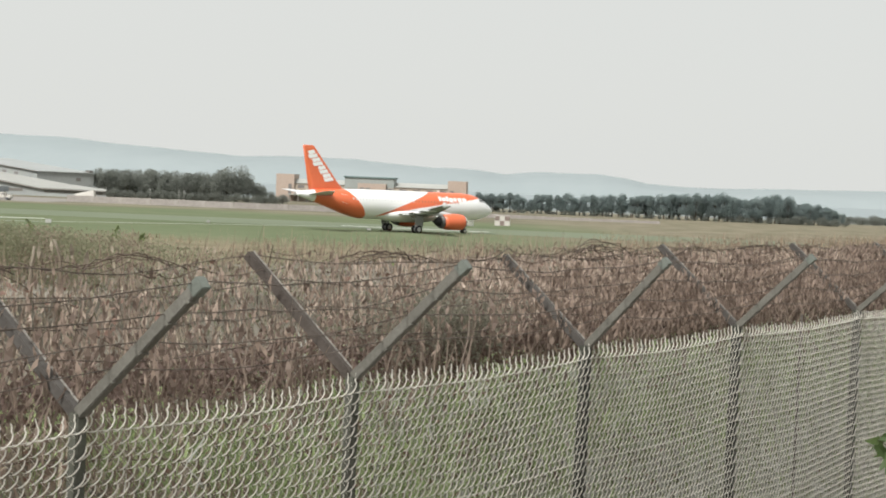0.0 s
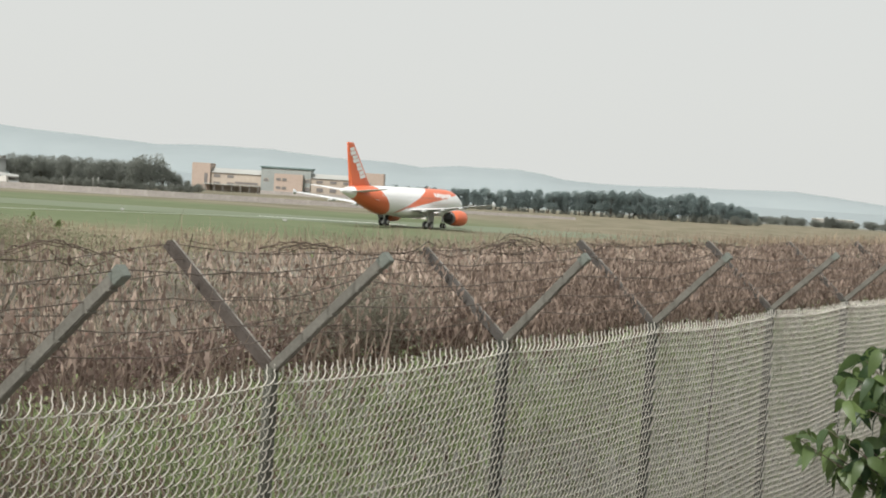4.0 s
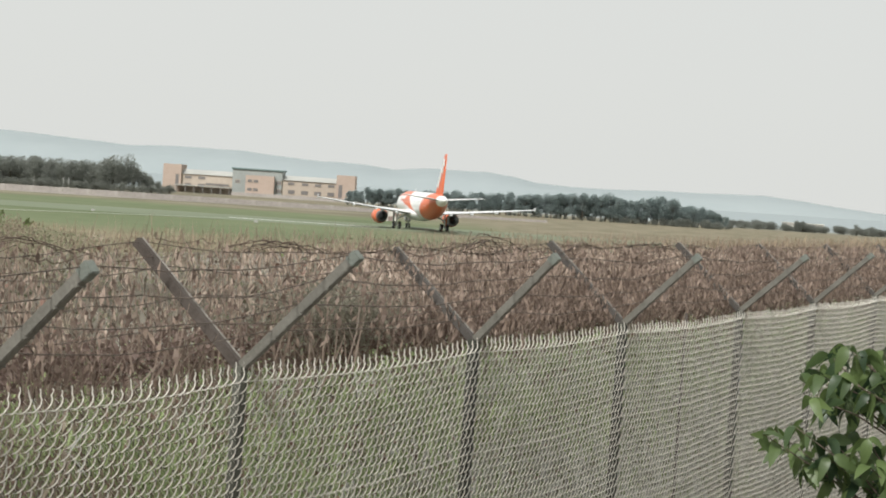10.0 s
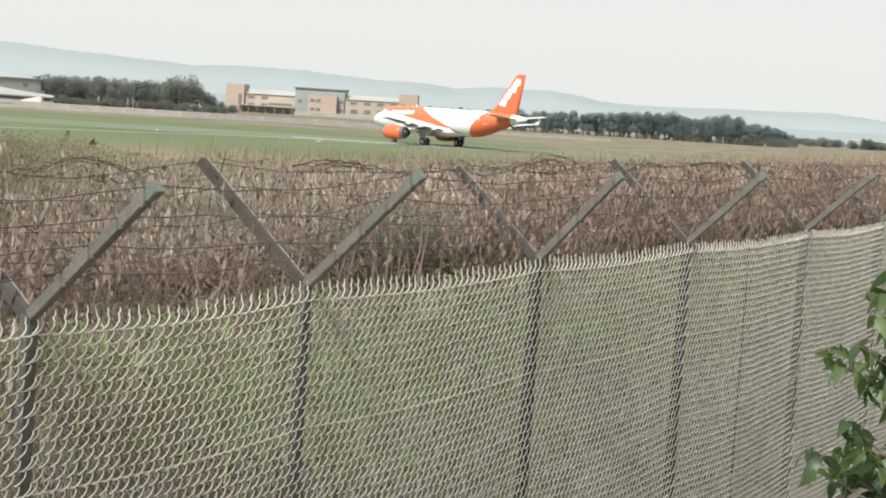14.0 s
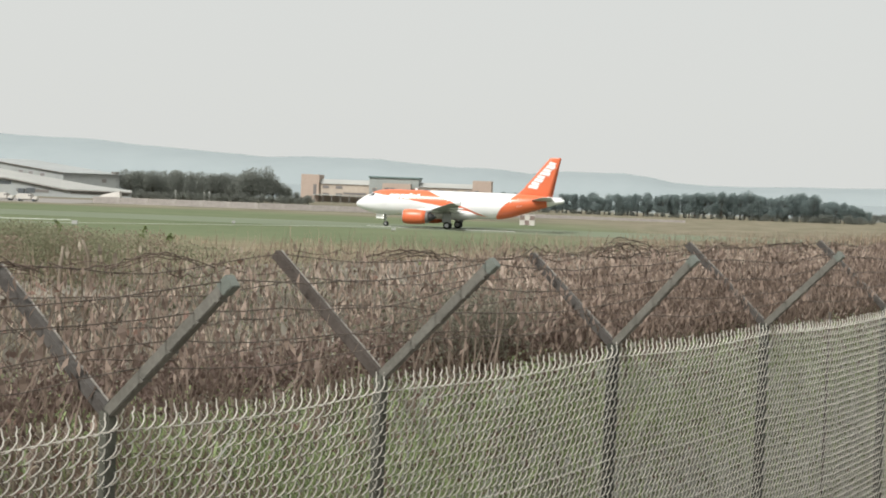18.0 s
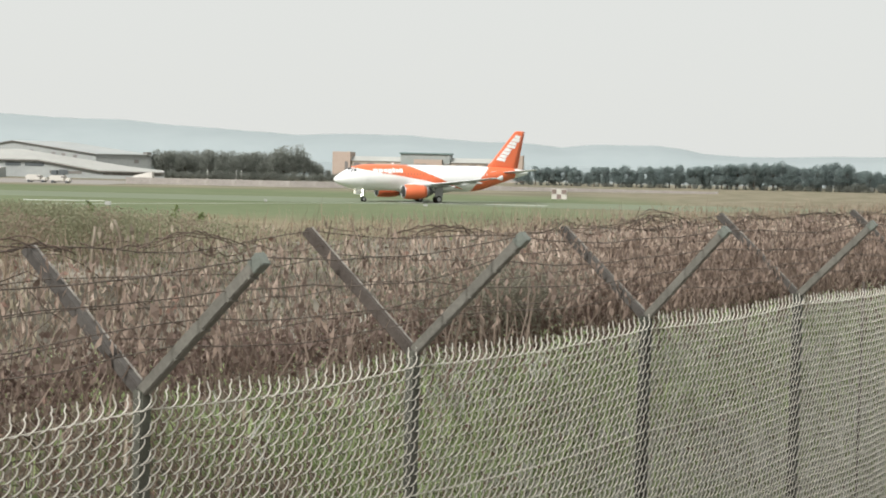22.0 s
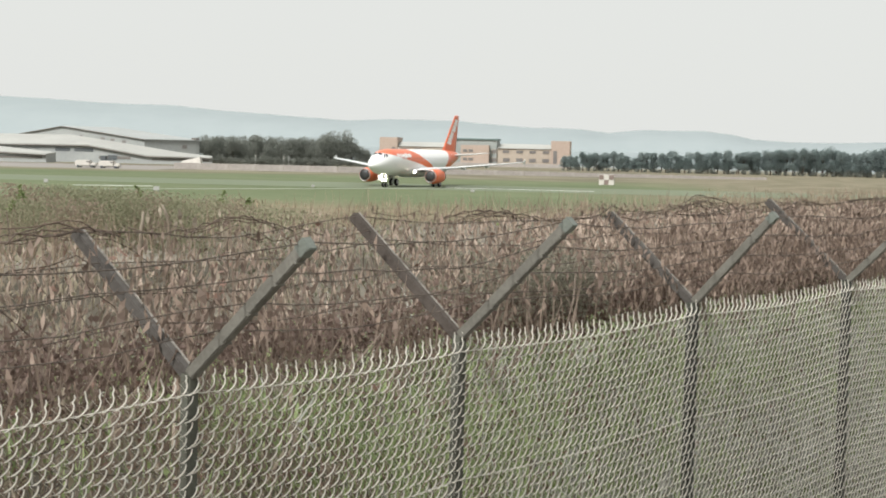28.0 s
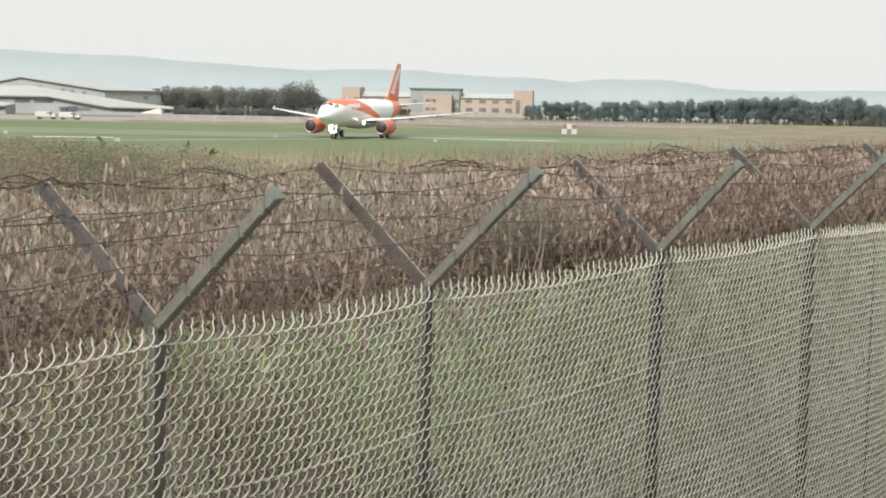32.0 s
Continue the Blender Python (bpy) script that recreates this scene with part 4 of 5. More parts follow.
def loft(rings, close=True):
    verts, faces = [], []
    k = len(rings[0])
    for r in rings:
        verts += r
    for i in range(len(rings) - 1):
        for j in range(k):
            q = (j + 1) % k
            faces.append((i * k + j, i * k + q, (i + 1) * k + q, (i + 1) * k + j))
    if close:
        faces.append(tuple(range(k))[::-1])
        faces.append(tuple(range((len(rings) - 1) * k, len(rings) * k)))
    return verts, faces


def loft_mesh(name, rings, mat, smooth=True):
    v, f = loft(rings)
    bm = bmesh.new()
    vs = [bm.verts.new(p) for p in v]
    for q in f:
        try:
            bm.faces.new([vs[i] for i in q])
        except ValueError:
            pass
    return finish(name, bm, mat, smooth)


def wing_ring(le, chord, thick, centre, axis):
    """An aerofoil ring; le and chord run back from the nose, axis is 'y' or 'z' for what centre holds."""
    pts = []
    prof = [(0, 0), (0.03, 0.35), (0.12, 0.72), (0.3, 1.0), (0.55, 0.85), (0.8, 0.42), (1, 0.04)]
    for s, h in prof:
        pts.append((s, h))
    for s, h in prof[-2:0:-1]:
        pts.append((s, -h * 0.7))
    out = []
    for s, h in pts:
        x, t = 16.1 - (le + s * chord), h * thick * chord / 2
        out.append((x, centre[0], centre[1] + t) if axis == "y" else (x, centre[0] + t, centre[1]))
    return out


def lathe(profile, sides, centre, axis="X"):
    rings = []
    for x, r in profile:
        rings.append([(centre[0] + x, centre[1] + r * math.cos(2 * math.pi * k / sides), centre[2] + r * math.sin(2 * math.pi * k / sides)) for k in range(sides)])
    return rings


def build_airliner():
    plane = new("airliner")
    tagged(plane, "white and orange twin-engine jet airliner taxiing on the runway", "airliner")
    paint = livery()
    st = [(0, 3.38, 0.03, 0.03), (0.15, 3.39, 0.3, 0.29), (0.5, 3.43, 0.62, 0.58), (1.0, 3.5, 0.93, 0.88), (1.7, 3.58, 1.24, 1.2), (2.4, 3.67, 1.48, 1.5), (3.2, 3.76, 1.7, 1.75), (4.2, 3.82, 1.87, 1.95), (5.4, 3.85, 1.95, 2.05), (6.5, 3.86, 1.975, 2.07)]
    st += [(x, 3.86, 1.975, 2.07) for x in np.arange(8, 23.1, 1.5)]
    st += [(24, 3.88, 1.97, 2.04), (25.2, 3.98, 1.92, 1.92), (26.5, 4.16, 1.8, 1.72), (28, 4.4, 1.58, 1.45), (29.5, 4.62, 1.28, 1.18), (31, 4.8, 0.95, 0.88), (32.3, 4.92, 0.64, 0.6), (33.3, 4.98, 0.38, 0.36), (33.75, 5.0, 0.24, 0.23), (33.84, 5.0, 0.12, 0.12)]
    rings = [[(16.1 - x, ry * math.sin(2 * math.pi * k / 40), zc + rz * math.cos(2 * math.pi * k / 40)) for k in range(40)] for x, zc, ry, rz in st]
    fus = part("fuselage", loft_mesh("fuselage", rings, paint), plane, "white fuselage with an orange flash and orange tail")
    # cockpit glazing: six panes that follow the nose
    def skin(x, ang, lift=0.02):
        xs = [s[0] for s in st]
        zc, ry, rz = (np.interp(x, xs, [s[k] for s in st]) for k in (1, 2, 3))
        return (16.1 - x, (ry + lift) * math.sin(ang), zc + (rz + lift) * math.cos(ang))
    for sgn in (-1, 1):
        for (xa0, xa1, xb0, xb1, a0, a1) in ((2.2, 2.75, 2.2, 2.75, 0.06, 0.52), (2.25, 2.85, 2.55, 3.0, 0.56, 0.92), (2.75, 3.05, 3.3, 3.35, 0.66, 0.95)):
            v = []
            for i in range(3):
                for j in range(3):
                    f, h = i / 2, j / 2
                    a = a1 + (a0 - a1) * h
                    lo, hi = xa0 + (xb0 - xa0) * f, xa1 + (xb1 - xa1) * f
                    v.append(skin(lo + (hi - lo) * h if xa0 != xb0 else xa0 + (xa1 - xa0) * h, sgn * (a0 + (a1 - a0) * f) if xa0 == xb0 else sgn * a, 0.05))
            part("cockpit_window", mesh_of("cockpit_window", v, [(i * 3 + j, i * 3 + j + 1, i * 3 + j + 4, i * 3 + j + 3) for i in range(2) for j in range(2)], DARKGLASS, True), fus, "dark cockpit window")
    # cabin windows, small dark panes
    for sgn in (-1, 1):
        for x0, x1, mat in ((7.6, 15.3, PANEDARK), (15.55, 26.0, PANE)):
            v, f = [], []
            for x in np.arange(x0, x1, 0.53):
                o = len(v)
                for dx in (-0.1, 0.1):
                    for a in (1.33, 1.18):
                        v.append(skin(x + dx, sgn * a, 0.006))
                f.append((o, o + 1, o + 3, o + 2))
            part("cabin_windows", mesh_of("cabin_windows", v, f, mat), fus, "row of small cabin windows")["kind"] = "stuff"
    # doors: thin raised frames
    for sgn in (-1, 1):
        for x in (5.1, 27.0):
            pts = [skin(x + dx, sgn * a, 0.012) for dx, a in ((-0.4, 1.75), (-0.4, 1.0), (0.4, 1.0), (0.4, 1.75), (-0.4, 1.75))]
            part("door_outline", tubes_mesh("door_outline", [pts], 0.025, WINGGREY if x < 20 else WHITEPAINT, 4), fus, "thin outline of a cabin door")
        # plain white block where the airline's lettering stands on the flash
        v, f = [], []
        for x0, x1, a0, a1 in ((5.9, 6.65, 1.16, 0.88), (6.8, 7.5, 1.16, 0.88), (7.65, 8.25, 1.16, 0.88), (8.35, 9.0, 1.24, 0.88), (9.1, 9.55, 1.18, 0.76), (9.65, 10.3, 1.16, 0.88), (10.4, 10.85, 1.16, 0.8)):
            o = len(v)
            for i in range(2):
                for j in range(4):
                    a = a0 + (a1 - a0) * j / 3
                    v.append(skin(x0 + (x1 - x0) * i + 0.1, sgn * a, 0.012))
            f += [(o + j, o + j + 1, o + 5 + j, o + 4 + j) for j in range(3)]
        part("name_panel", mesh_of("name_panel", v, f, WHITEPAINT), fus, "white blocks of lettering on the orange flash")
    # belly fairing
    rings = [[(16.1 - x, w * math.sin(2 * math.pi * k / 28), 2.5 + h * math.cos(2 * math.pi * k / 28)) for k in range(28)] for x, w, h in ((9.8, 0.6, 0.3), (10.6, 1.5, 0.75), (12, 2.05, 1.0), (14, 2.2, 1.08), (17, 2.2, 1.08), (19, 1.9, 0.95), (20.6, 1.2, 0.6), (21.4, 0.4, 0.25))]
    part("belly_fairing", loft_mesh("belly_fairing", rings, WHITEPAINT), plane, "white wing-root fairing")
    # wings
    for sgn, word in ((1, "left"), (-1, "right")):
        secs = [(1.2, 11.4, 7.0, 0.135, 2.55), (1.95, 11.8, 6.4, 0.13, 2.62), (6.4, 14.12, 3.95, 0.115, 3.02), (11.5, 16.78, 2.75, 0.11, 3.58), (16.7, 19.48, 1.65, 0.1, 4.2), (16.95, 19.8, 1.3, 0.08, 4.22)]
        w = part(word + "_wing", loft_mesh("wing", [wing_ring(le, ch, th, (sgn * y, z), "y") for y, le, ch, th, z in secs], WINGGREY), plane, "swept grey wing with underside shade painted darker")
        # downward faces get a darker grey: underside shade put into the paint
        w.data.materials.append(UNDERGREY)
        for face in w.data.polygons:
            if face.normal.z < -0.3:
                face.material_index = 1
        fence_rings = [wing_ring(le, ch, 0.06, (sgn * 17.0, z), "z") for z, le, ch in ((3.85, 20.7, 0.3), (4.2, 20.0, 1.2), (4.65, 20.8, 0.3))]
        part("wingtip_fence", loft_mesh("wingtip_fence", fence_rings, WINGGREY), w, "small grey arrow-shaped wingtip fence")
        for y in (4.3, 7.6, 11.2):
            le = np.interp(y, [1.95, 6.4, 16.7], [18.2, 18.07, 21.1])
            zz = np.interp(y, [1.95, 6.4, 16.7], [2.62, 3.02, 4.2]) - 0.22
            part("flap_fairing", loft_mesh("flap_fairing", lathe([(1.5, 0.03), (1.0, 0.13), (0.2, 0.19), (-0.5, 0.14), (-1.0, 0.03)], 10, (16.1 - le, sgn * y, zz)), WINGGREY), w, "flap track fairing")
        # engine
        ey, ez, ex = sgn * 5.75, 1.78, 16.1 - 9.5
        eng = part(word + "_engine", loft_mesh("nacelle", lathe([(0.02, 0.97), (-0.15, 1.08), (-0.8, 1.17), (-1.9, 1.18), (-2.9, 1.1), (-3.6, 0.98), (-3.6, 0.88)], 32, (ex, ey, ez)), ORANGE), plane, "orange engine nacelle under the wing")
        part("exhaust_nozzle", loft_mesh("exhaust_nozzle", lathe([(-3.6, 0.97), (-4.1, 0.86), (-4.1, 0.8)], 32, (ex, ey, ez)), NOZZLE), eng, "grey exhaust nozzle")
        part("inlet_lip", loft_mesh("inlet_lip", lathe([(-0.25, 0.86), (0.0, 0.88), (0.08, 0.93), (0.07, 0.97), (0.03, 1.0), (-0.03, 1.035), (-0.03, 0.98)], 32, (ex, ey, ez)), METAL), eng, "bright metal inlet lip")
        part("fan", loft_mesh("fan", lathe([(0.09, 0.02), (0.05, 0.3), (0.04, 0.86), (0.0, 0.86)], 32, (ex, ey, ez)), DARKMETAL), eng, "dark fan face")
        part("exhaust_core", loft_mesh("exhaust_core", lathe([(-3.7, 0.72), (-4.3, 0.64), (-4.7, 0.48), (-5.0, 0.2), (-5.3, 0.05)], 24, (ex, ey, ez)), DARKMETAL), eng, "dark exhaust cone")
        part("pylon", loft_mesh("pylon", [wing_ring(le, ch, 0.1, (ey, z), "z") for z, le, ch in ((2.6, 10.3, 5.0), (2.95, 11.3, 5.0), (3.2, 13.0, 3.0))], WINGGREY), eng, "grey engine pylon")
        # tailplane
        part(word + "_tailplane", loft_mesh("tailplane", [wing_ring(le, ch, th, (sgn * y, z), "y") for y, le, ch, th, z in ((0.5, 28.4, 3.9, 0.1, 4.95), (6.0, 31.3, 1.5, 0.09, 5.52), (6.22, 31.6, 1.1, 0.06, 5.54))], WINGGREY), plane, "light grey tailplane")
    # fin
    fin = part("tail_fin", loft_mesh("tail_fin", [wing_ring(le, te - le, th, (0, z), "z") for z, le, te, th in ((5.2, 25.0, 31.9, 0.05), (5.8, 26.3, 32.0, 0.09), (6.6, 27.15, 32.15, 0.1), (11.6, 31.25, 33.1, 0.09), (11.76, 31.6, 33.05, 0.05))], ORANGE), plane, "orange tail fin")
    for sgn in (-1, 1):
        v, f = [], []
        for i in range(8):
            z0 = 7.0 + i * 0.53
            xa = 27.15 + (z0 - 6.6) * 0.84 + 0.5
            wdt = (1.45, 1.2, 1.3, 1.1, 1.5, 1.2, 1.35, 1.0)[i]
            hgt = 0.47
            o = len(v)
            for k in range(5):
                q = k / 4
                for dx, dz in ((wdt * q, -0.25 * q), (wdt * q + 0.3, hgt - 0.25 * q)):
                    chord = 5.0 - (z0 + dz - 6.6) * 0.65
                    le = 27.15 + (z0 + dz - 6.6) * 0.84
                    c = max(0.02, min(0.98, (xa + dx - le) / chord))
                    h = float(np.interp(c, [0, 0.03, 0.12, 0.3, 0.55, 0.8, 1], [0, 0.35, 0.72, 1, 0.85, 0.42, 0.04])) * 0.1 * chord / 2
                    v.append((16.1 - (xa + dx), sgn * (h * (1 if sgn > 0 else 0.7) + 0.05), z0 + dz))
            f += [(o + 2 * k, o + 2 * k + 2, o + 2 * k + 3, o + 2 * k + 1) for k in range(4)]
        part("fin_panel", mesh_of("fin_panel", v, f, WHITEPAINT), fin, "white blocks of lettering up the fin")
    # landing gear
    wheels = []

    def wheel(parent, x, y, r, w):
        me = loft_mesh("tyre", [[(rr * math.cos(2 * math.pi * k / 24), yy, rr * math.sin(2 * math.pi * k / 24)) for k in range(24)] for yy, rr in ((-w, r * 0.6), (-w, r * 0.88), (-w * 0.6, r), (w * 0.6, r), (w, r * 0.88), (w, r * 0.6))], RUBBER)
        t = part("wheel", me, parent, "black tyre", pose(x, y, r))
        hub = loft_mesh("rim", [[(rr * math.cos(2 * math.pi * k / 16), yy, rr * math.sin(2 * math.pi * k / 16)) for k in range(16)] for yy, rr in ((-w - 0.012, r * 0.5), (-w - 0.012, r * 0.55), (w + 0.012, r * 0.55), (w + 0.012, r * 0.5))], METAL)
        part("rim", hub, t, "grey metal rim")
        wheels.append((t, x, y, r))

    part("nose_gear_strut", tubes_mesh("nose_gear_strut", [[(11.04, 0, 0.38), (11.14, 0, 2.3)], [(11.04, -0.3, 0.38), (11.04, 0.3, 0.38)], [(11.1, 0, 1.2), (10.3, 0, 2.1)]], 0.075, WHITEPAINT, 8), plane, "white nose gear leg")
    for y in (-0.25, 0.25):
        wheel(plane, 11.04, y, 0.38, 0.11)
    for sgn in (-1, 1):
        y = sgn * 3.8
        part("main_gear_strut", tubes_mesh("main_gear_strut", [[(0, y, 0.58), (0, y, 2.7)], [(0, y - 0.5, 0.58), (0, y + 0.5, 0.58)], [(0, y, 1.6), (0, sgn * 2.1, 2.4)]], 0.12, WINGGREY, 8), plane, "grey main gear leg")
        part("gear_door", box_mesh("gear_door", (-0.7, y + sgn * 0.55 - 0.03, 0.95), (0.7, y + sgn * 0.55 + 0.03, 2.5), UNDERGREY, 0.02), plane, "grey main gear door")
        for d in (-0.46, 0.46):
            wheel(plane, 0, y + d, 0.58, 0.2)
    for sgn in (-1, 1):
        part("nose_gear_door", box_mesh("nose_gear_door", (11.3, sgn * 0.35 - 0.02, 1.15), (12.6, sgn * 0.35 + 0.02, 1.95), WHITEPAINT, 0.01), plane, "white nose gear door")
        for zl in (1.2, 1.72):
            case = part("lamp_housing", loft_mesh("lamp_housing", lathe([(-0.2, 0.08), (-0.02, 0.29), (0.05, 0.3)], 16, (11.3, sgn * 0.22, zl)), METAL), plane, "grey lamp housing on the nose gear")
            part("lens", loft_mesh("lens", lathe([(0.055, 0.27), (0.08, 0.2), (0.09, 0.02)], 16, (11.3, sgn * 0.22, zl)), LAMP), case, "glowing landing light")
        case = part("wing_lamp_housing", loft_mesh("wing_lamp_housing", lathe([(-0.3, 0.1), (0.0, 0.31), (0.6, 0.33), (0.6, 0.31), (0.02, 0.3)], 14, (4.75, sgn * 2.3, 2.4)), WHITEPAINT), plane, "white lamp housing at the wing root")
        part("lens", loft_mesh("lens", lathe([(0.03, 0.29), (0.06, 0.2), (0.07, 0.02)], 14, (4.75, sgn * 2.3, 2.4)), LAMP), case, "glowing light at the wing root")
    # aerials
    part("aerial", box_mesh("aerial", (6.0, -0.02, 5.9), (6.4, 0.02, 6.25), WHITEPAINT), plane, "blade aerial on the roof")
    return plane, wheels


# ---- far things ----
def tree(name, height, spread, kind, seed, mat, clumps=520):
    """A trunk with limbs and a crown of many leaf tufts with gaps."""
    rng = np.random.default_rng(seed)
    root = new(name)
    bole = height * (0.62 if kind == "tall" else 0.4)
    paths = [([(0, 0, 0), (0.1, 0.05, bole * 0.6), (0, 0.1, bole * 1.3)], [height * 0.028, height * 0.022, height * 0.008])]
    lobes = []
    low = rng.uniform(0.05, 0.3)
    for k in range(rng.integers(18, 23) if kind == "tall" else rng.integers(10, 13)):
        a = rng.uniform(0, 2 * math.pi)
        if kind == "tall":
            z = low + (0.88 - low) * rng.random()
            rr, r, h = spread * rng.uniform(0.0, 0.6), spread * rng.uniform(0.32, 0.58), height * rng.uniform(0.09, 0.16)
        else:
            z = rng.uniform(0.18, 0.74)
            rr, r, h = spread * rng.uniform(0.1, 0.65) * (1.15 - z), spread * rng.uniform(0.4, 0.6), height * 0.24
        c = np.array([rr * math.cos(a), rr * math.sin(a), z * height])
        lobes.append((c, r, h))
        paths.append(([(0, 0.02, bole * 0.5), tuple(c * np.array([0.5, 0.5, 0.85])), tuple(c)], [height * 0.011, height * 0.007, height * 0.003]))
    part("trunk", tubes_mesh("trunk", paths, 0.1, BARK, 6), root)
    cs = []
    for c, r, h in lobes:
        d = unit(rng, clumps) * (rng.random((clumps, 1)) ** 0.4)
        cs.append(c + d * np.array([r, r, h]))
    c = np.concatenate(cs)
    c[:, 2] = np.clip(c[:, 2], height * 0.03, height * 1.02)
    m = len(c)
    size = rng.uniform(0.08, 0.2, m)[:, None] * (height / 8) ** 0.5
    a = unit(rng, m) * size
    b = np.cross(a, unit(rng, m)) * 0.8
    part("crown", scatter_quads("crown", c, a, b, mat), root)
    return root


def build_trees():
    rng = np.random.default_rng(21)
    protos = {}
    for k in range(4):
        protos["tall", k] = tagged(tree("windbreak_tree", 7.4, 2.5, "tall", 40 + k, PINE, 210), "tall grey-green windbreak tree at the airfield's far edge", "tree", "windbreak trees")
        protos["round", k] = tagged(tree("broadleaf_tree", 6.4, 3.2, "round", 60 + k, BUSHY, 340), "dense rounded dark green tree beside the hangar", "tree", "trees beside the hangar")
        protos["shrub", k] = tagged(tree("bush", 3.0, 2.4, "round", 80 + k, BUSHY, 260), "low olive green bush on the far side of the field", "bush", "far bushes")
    used = set()

    def put(kind, x, y, s, sy=1.0):
        k = int(rng.integers(0, 4))
        m = Matrix.Translation((x, y, 0)) @ pose(0, 0, 0, 0, 0, rng.uniform(0, 360))
        if (kind, k) not in used:
            used.add((kind, k))
            ob = protos[kind, k]
            ob.matrix_basis = m
        else:
            ob = copy_thing(protos[kind, k], m)
        ob.scale = (s * sy, s * sy, s)

    # clump between hangar and building
    for x in np.arange(-131, -94, 2.6):
        for row in range(2):
            put("round", x + rng.uniform(-1, 1), 478 + row * 9 + rng.uniform(-3, 3), rng.uniform(1.3, 1.44))
    for x, y, s in ((-105, 470, 1.12), (-109, 471, 1.08), (-93.5, 474, 1.5), (-90.5, 470, 1.78), (-88.0, 471, 1.82), (-85.0, 473, 1.45), (-82.5, 474, 1.08), (-80.0, 473, 0.8), (-77.5, 472, 0.6)):
        put("round", x, y, s)
    for x in np.arange(-128, -72, 2.6):
        put("shrub", x, 466 + rng.uniform(-2, 2), rng.uniform(0.8, 1.1))
    # windbreak to the east
    for x in np.arange(-24, 93, 1.2):
        h = float(np.interp(x, [-24, -4, 17, 35, 49, 72, 80, 87, 93], [0.76, 0.8, 0.88, 1.02, 1.13, 1.1, 0.98, 0.74, 0.5])) + rng.uniform(-0.11, 0.06) + 0.05 * math.sin(x * 0.37) + 0.035
        if -4 < x < -1:
            h *= 0.8
        put("tall", x + rng.uniform(-0.7, 0.7), 505 + rng.uniform(-5, 5), h, rng.uniform(0.8, 1.1))
    for x in np.arange(-24, 92, 2.2):
        put("shrub", x + rng.uniform(-1, 1), 498 + rng.uniform(-2, 2), rng.uniform(0.25, 0.5), 1.3)
    for x in np.arange(-24, 60, 2.6):
        if math.sin(x * 0.8) > -0.3:
            put("shrub", x + rng.uniform(-1, 1), 512 + rng.uniform(-3, 3), rng.uniform(0.6, 1.2), 1.1)
    for x in np.arange(58, 92, 2.4):
        put("shrub", x + rng.uniform(-1, 1), 500 + rng.uniform(-3, 3), rng.uniform(0.6, 1.1), 1.2)
    for x in np.arange(84, 250, 1.7):
        put("shrub", x + rng.uniform(-1, 1), 575 + rng.uniform(-10, 10), rng.uniform(0.8, 1.3) * (1.35 - 0.35 * min(1, (x - 84) / 25)), 1.4)
    for x, s in ((128.5, 0.82), (153.3, 0.6), (92, 0.9), (97, 0.8), (131, 0.85), (150, 0.9), (170, 0.8), (183, 0.9)):
        put("round", x, 570, s * 0.8)


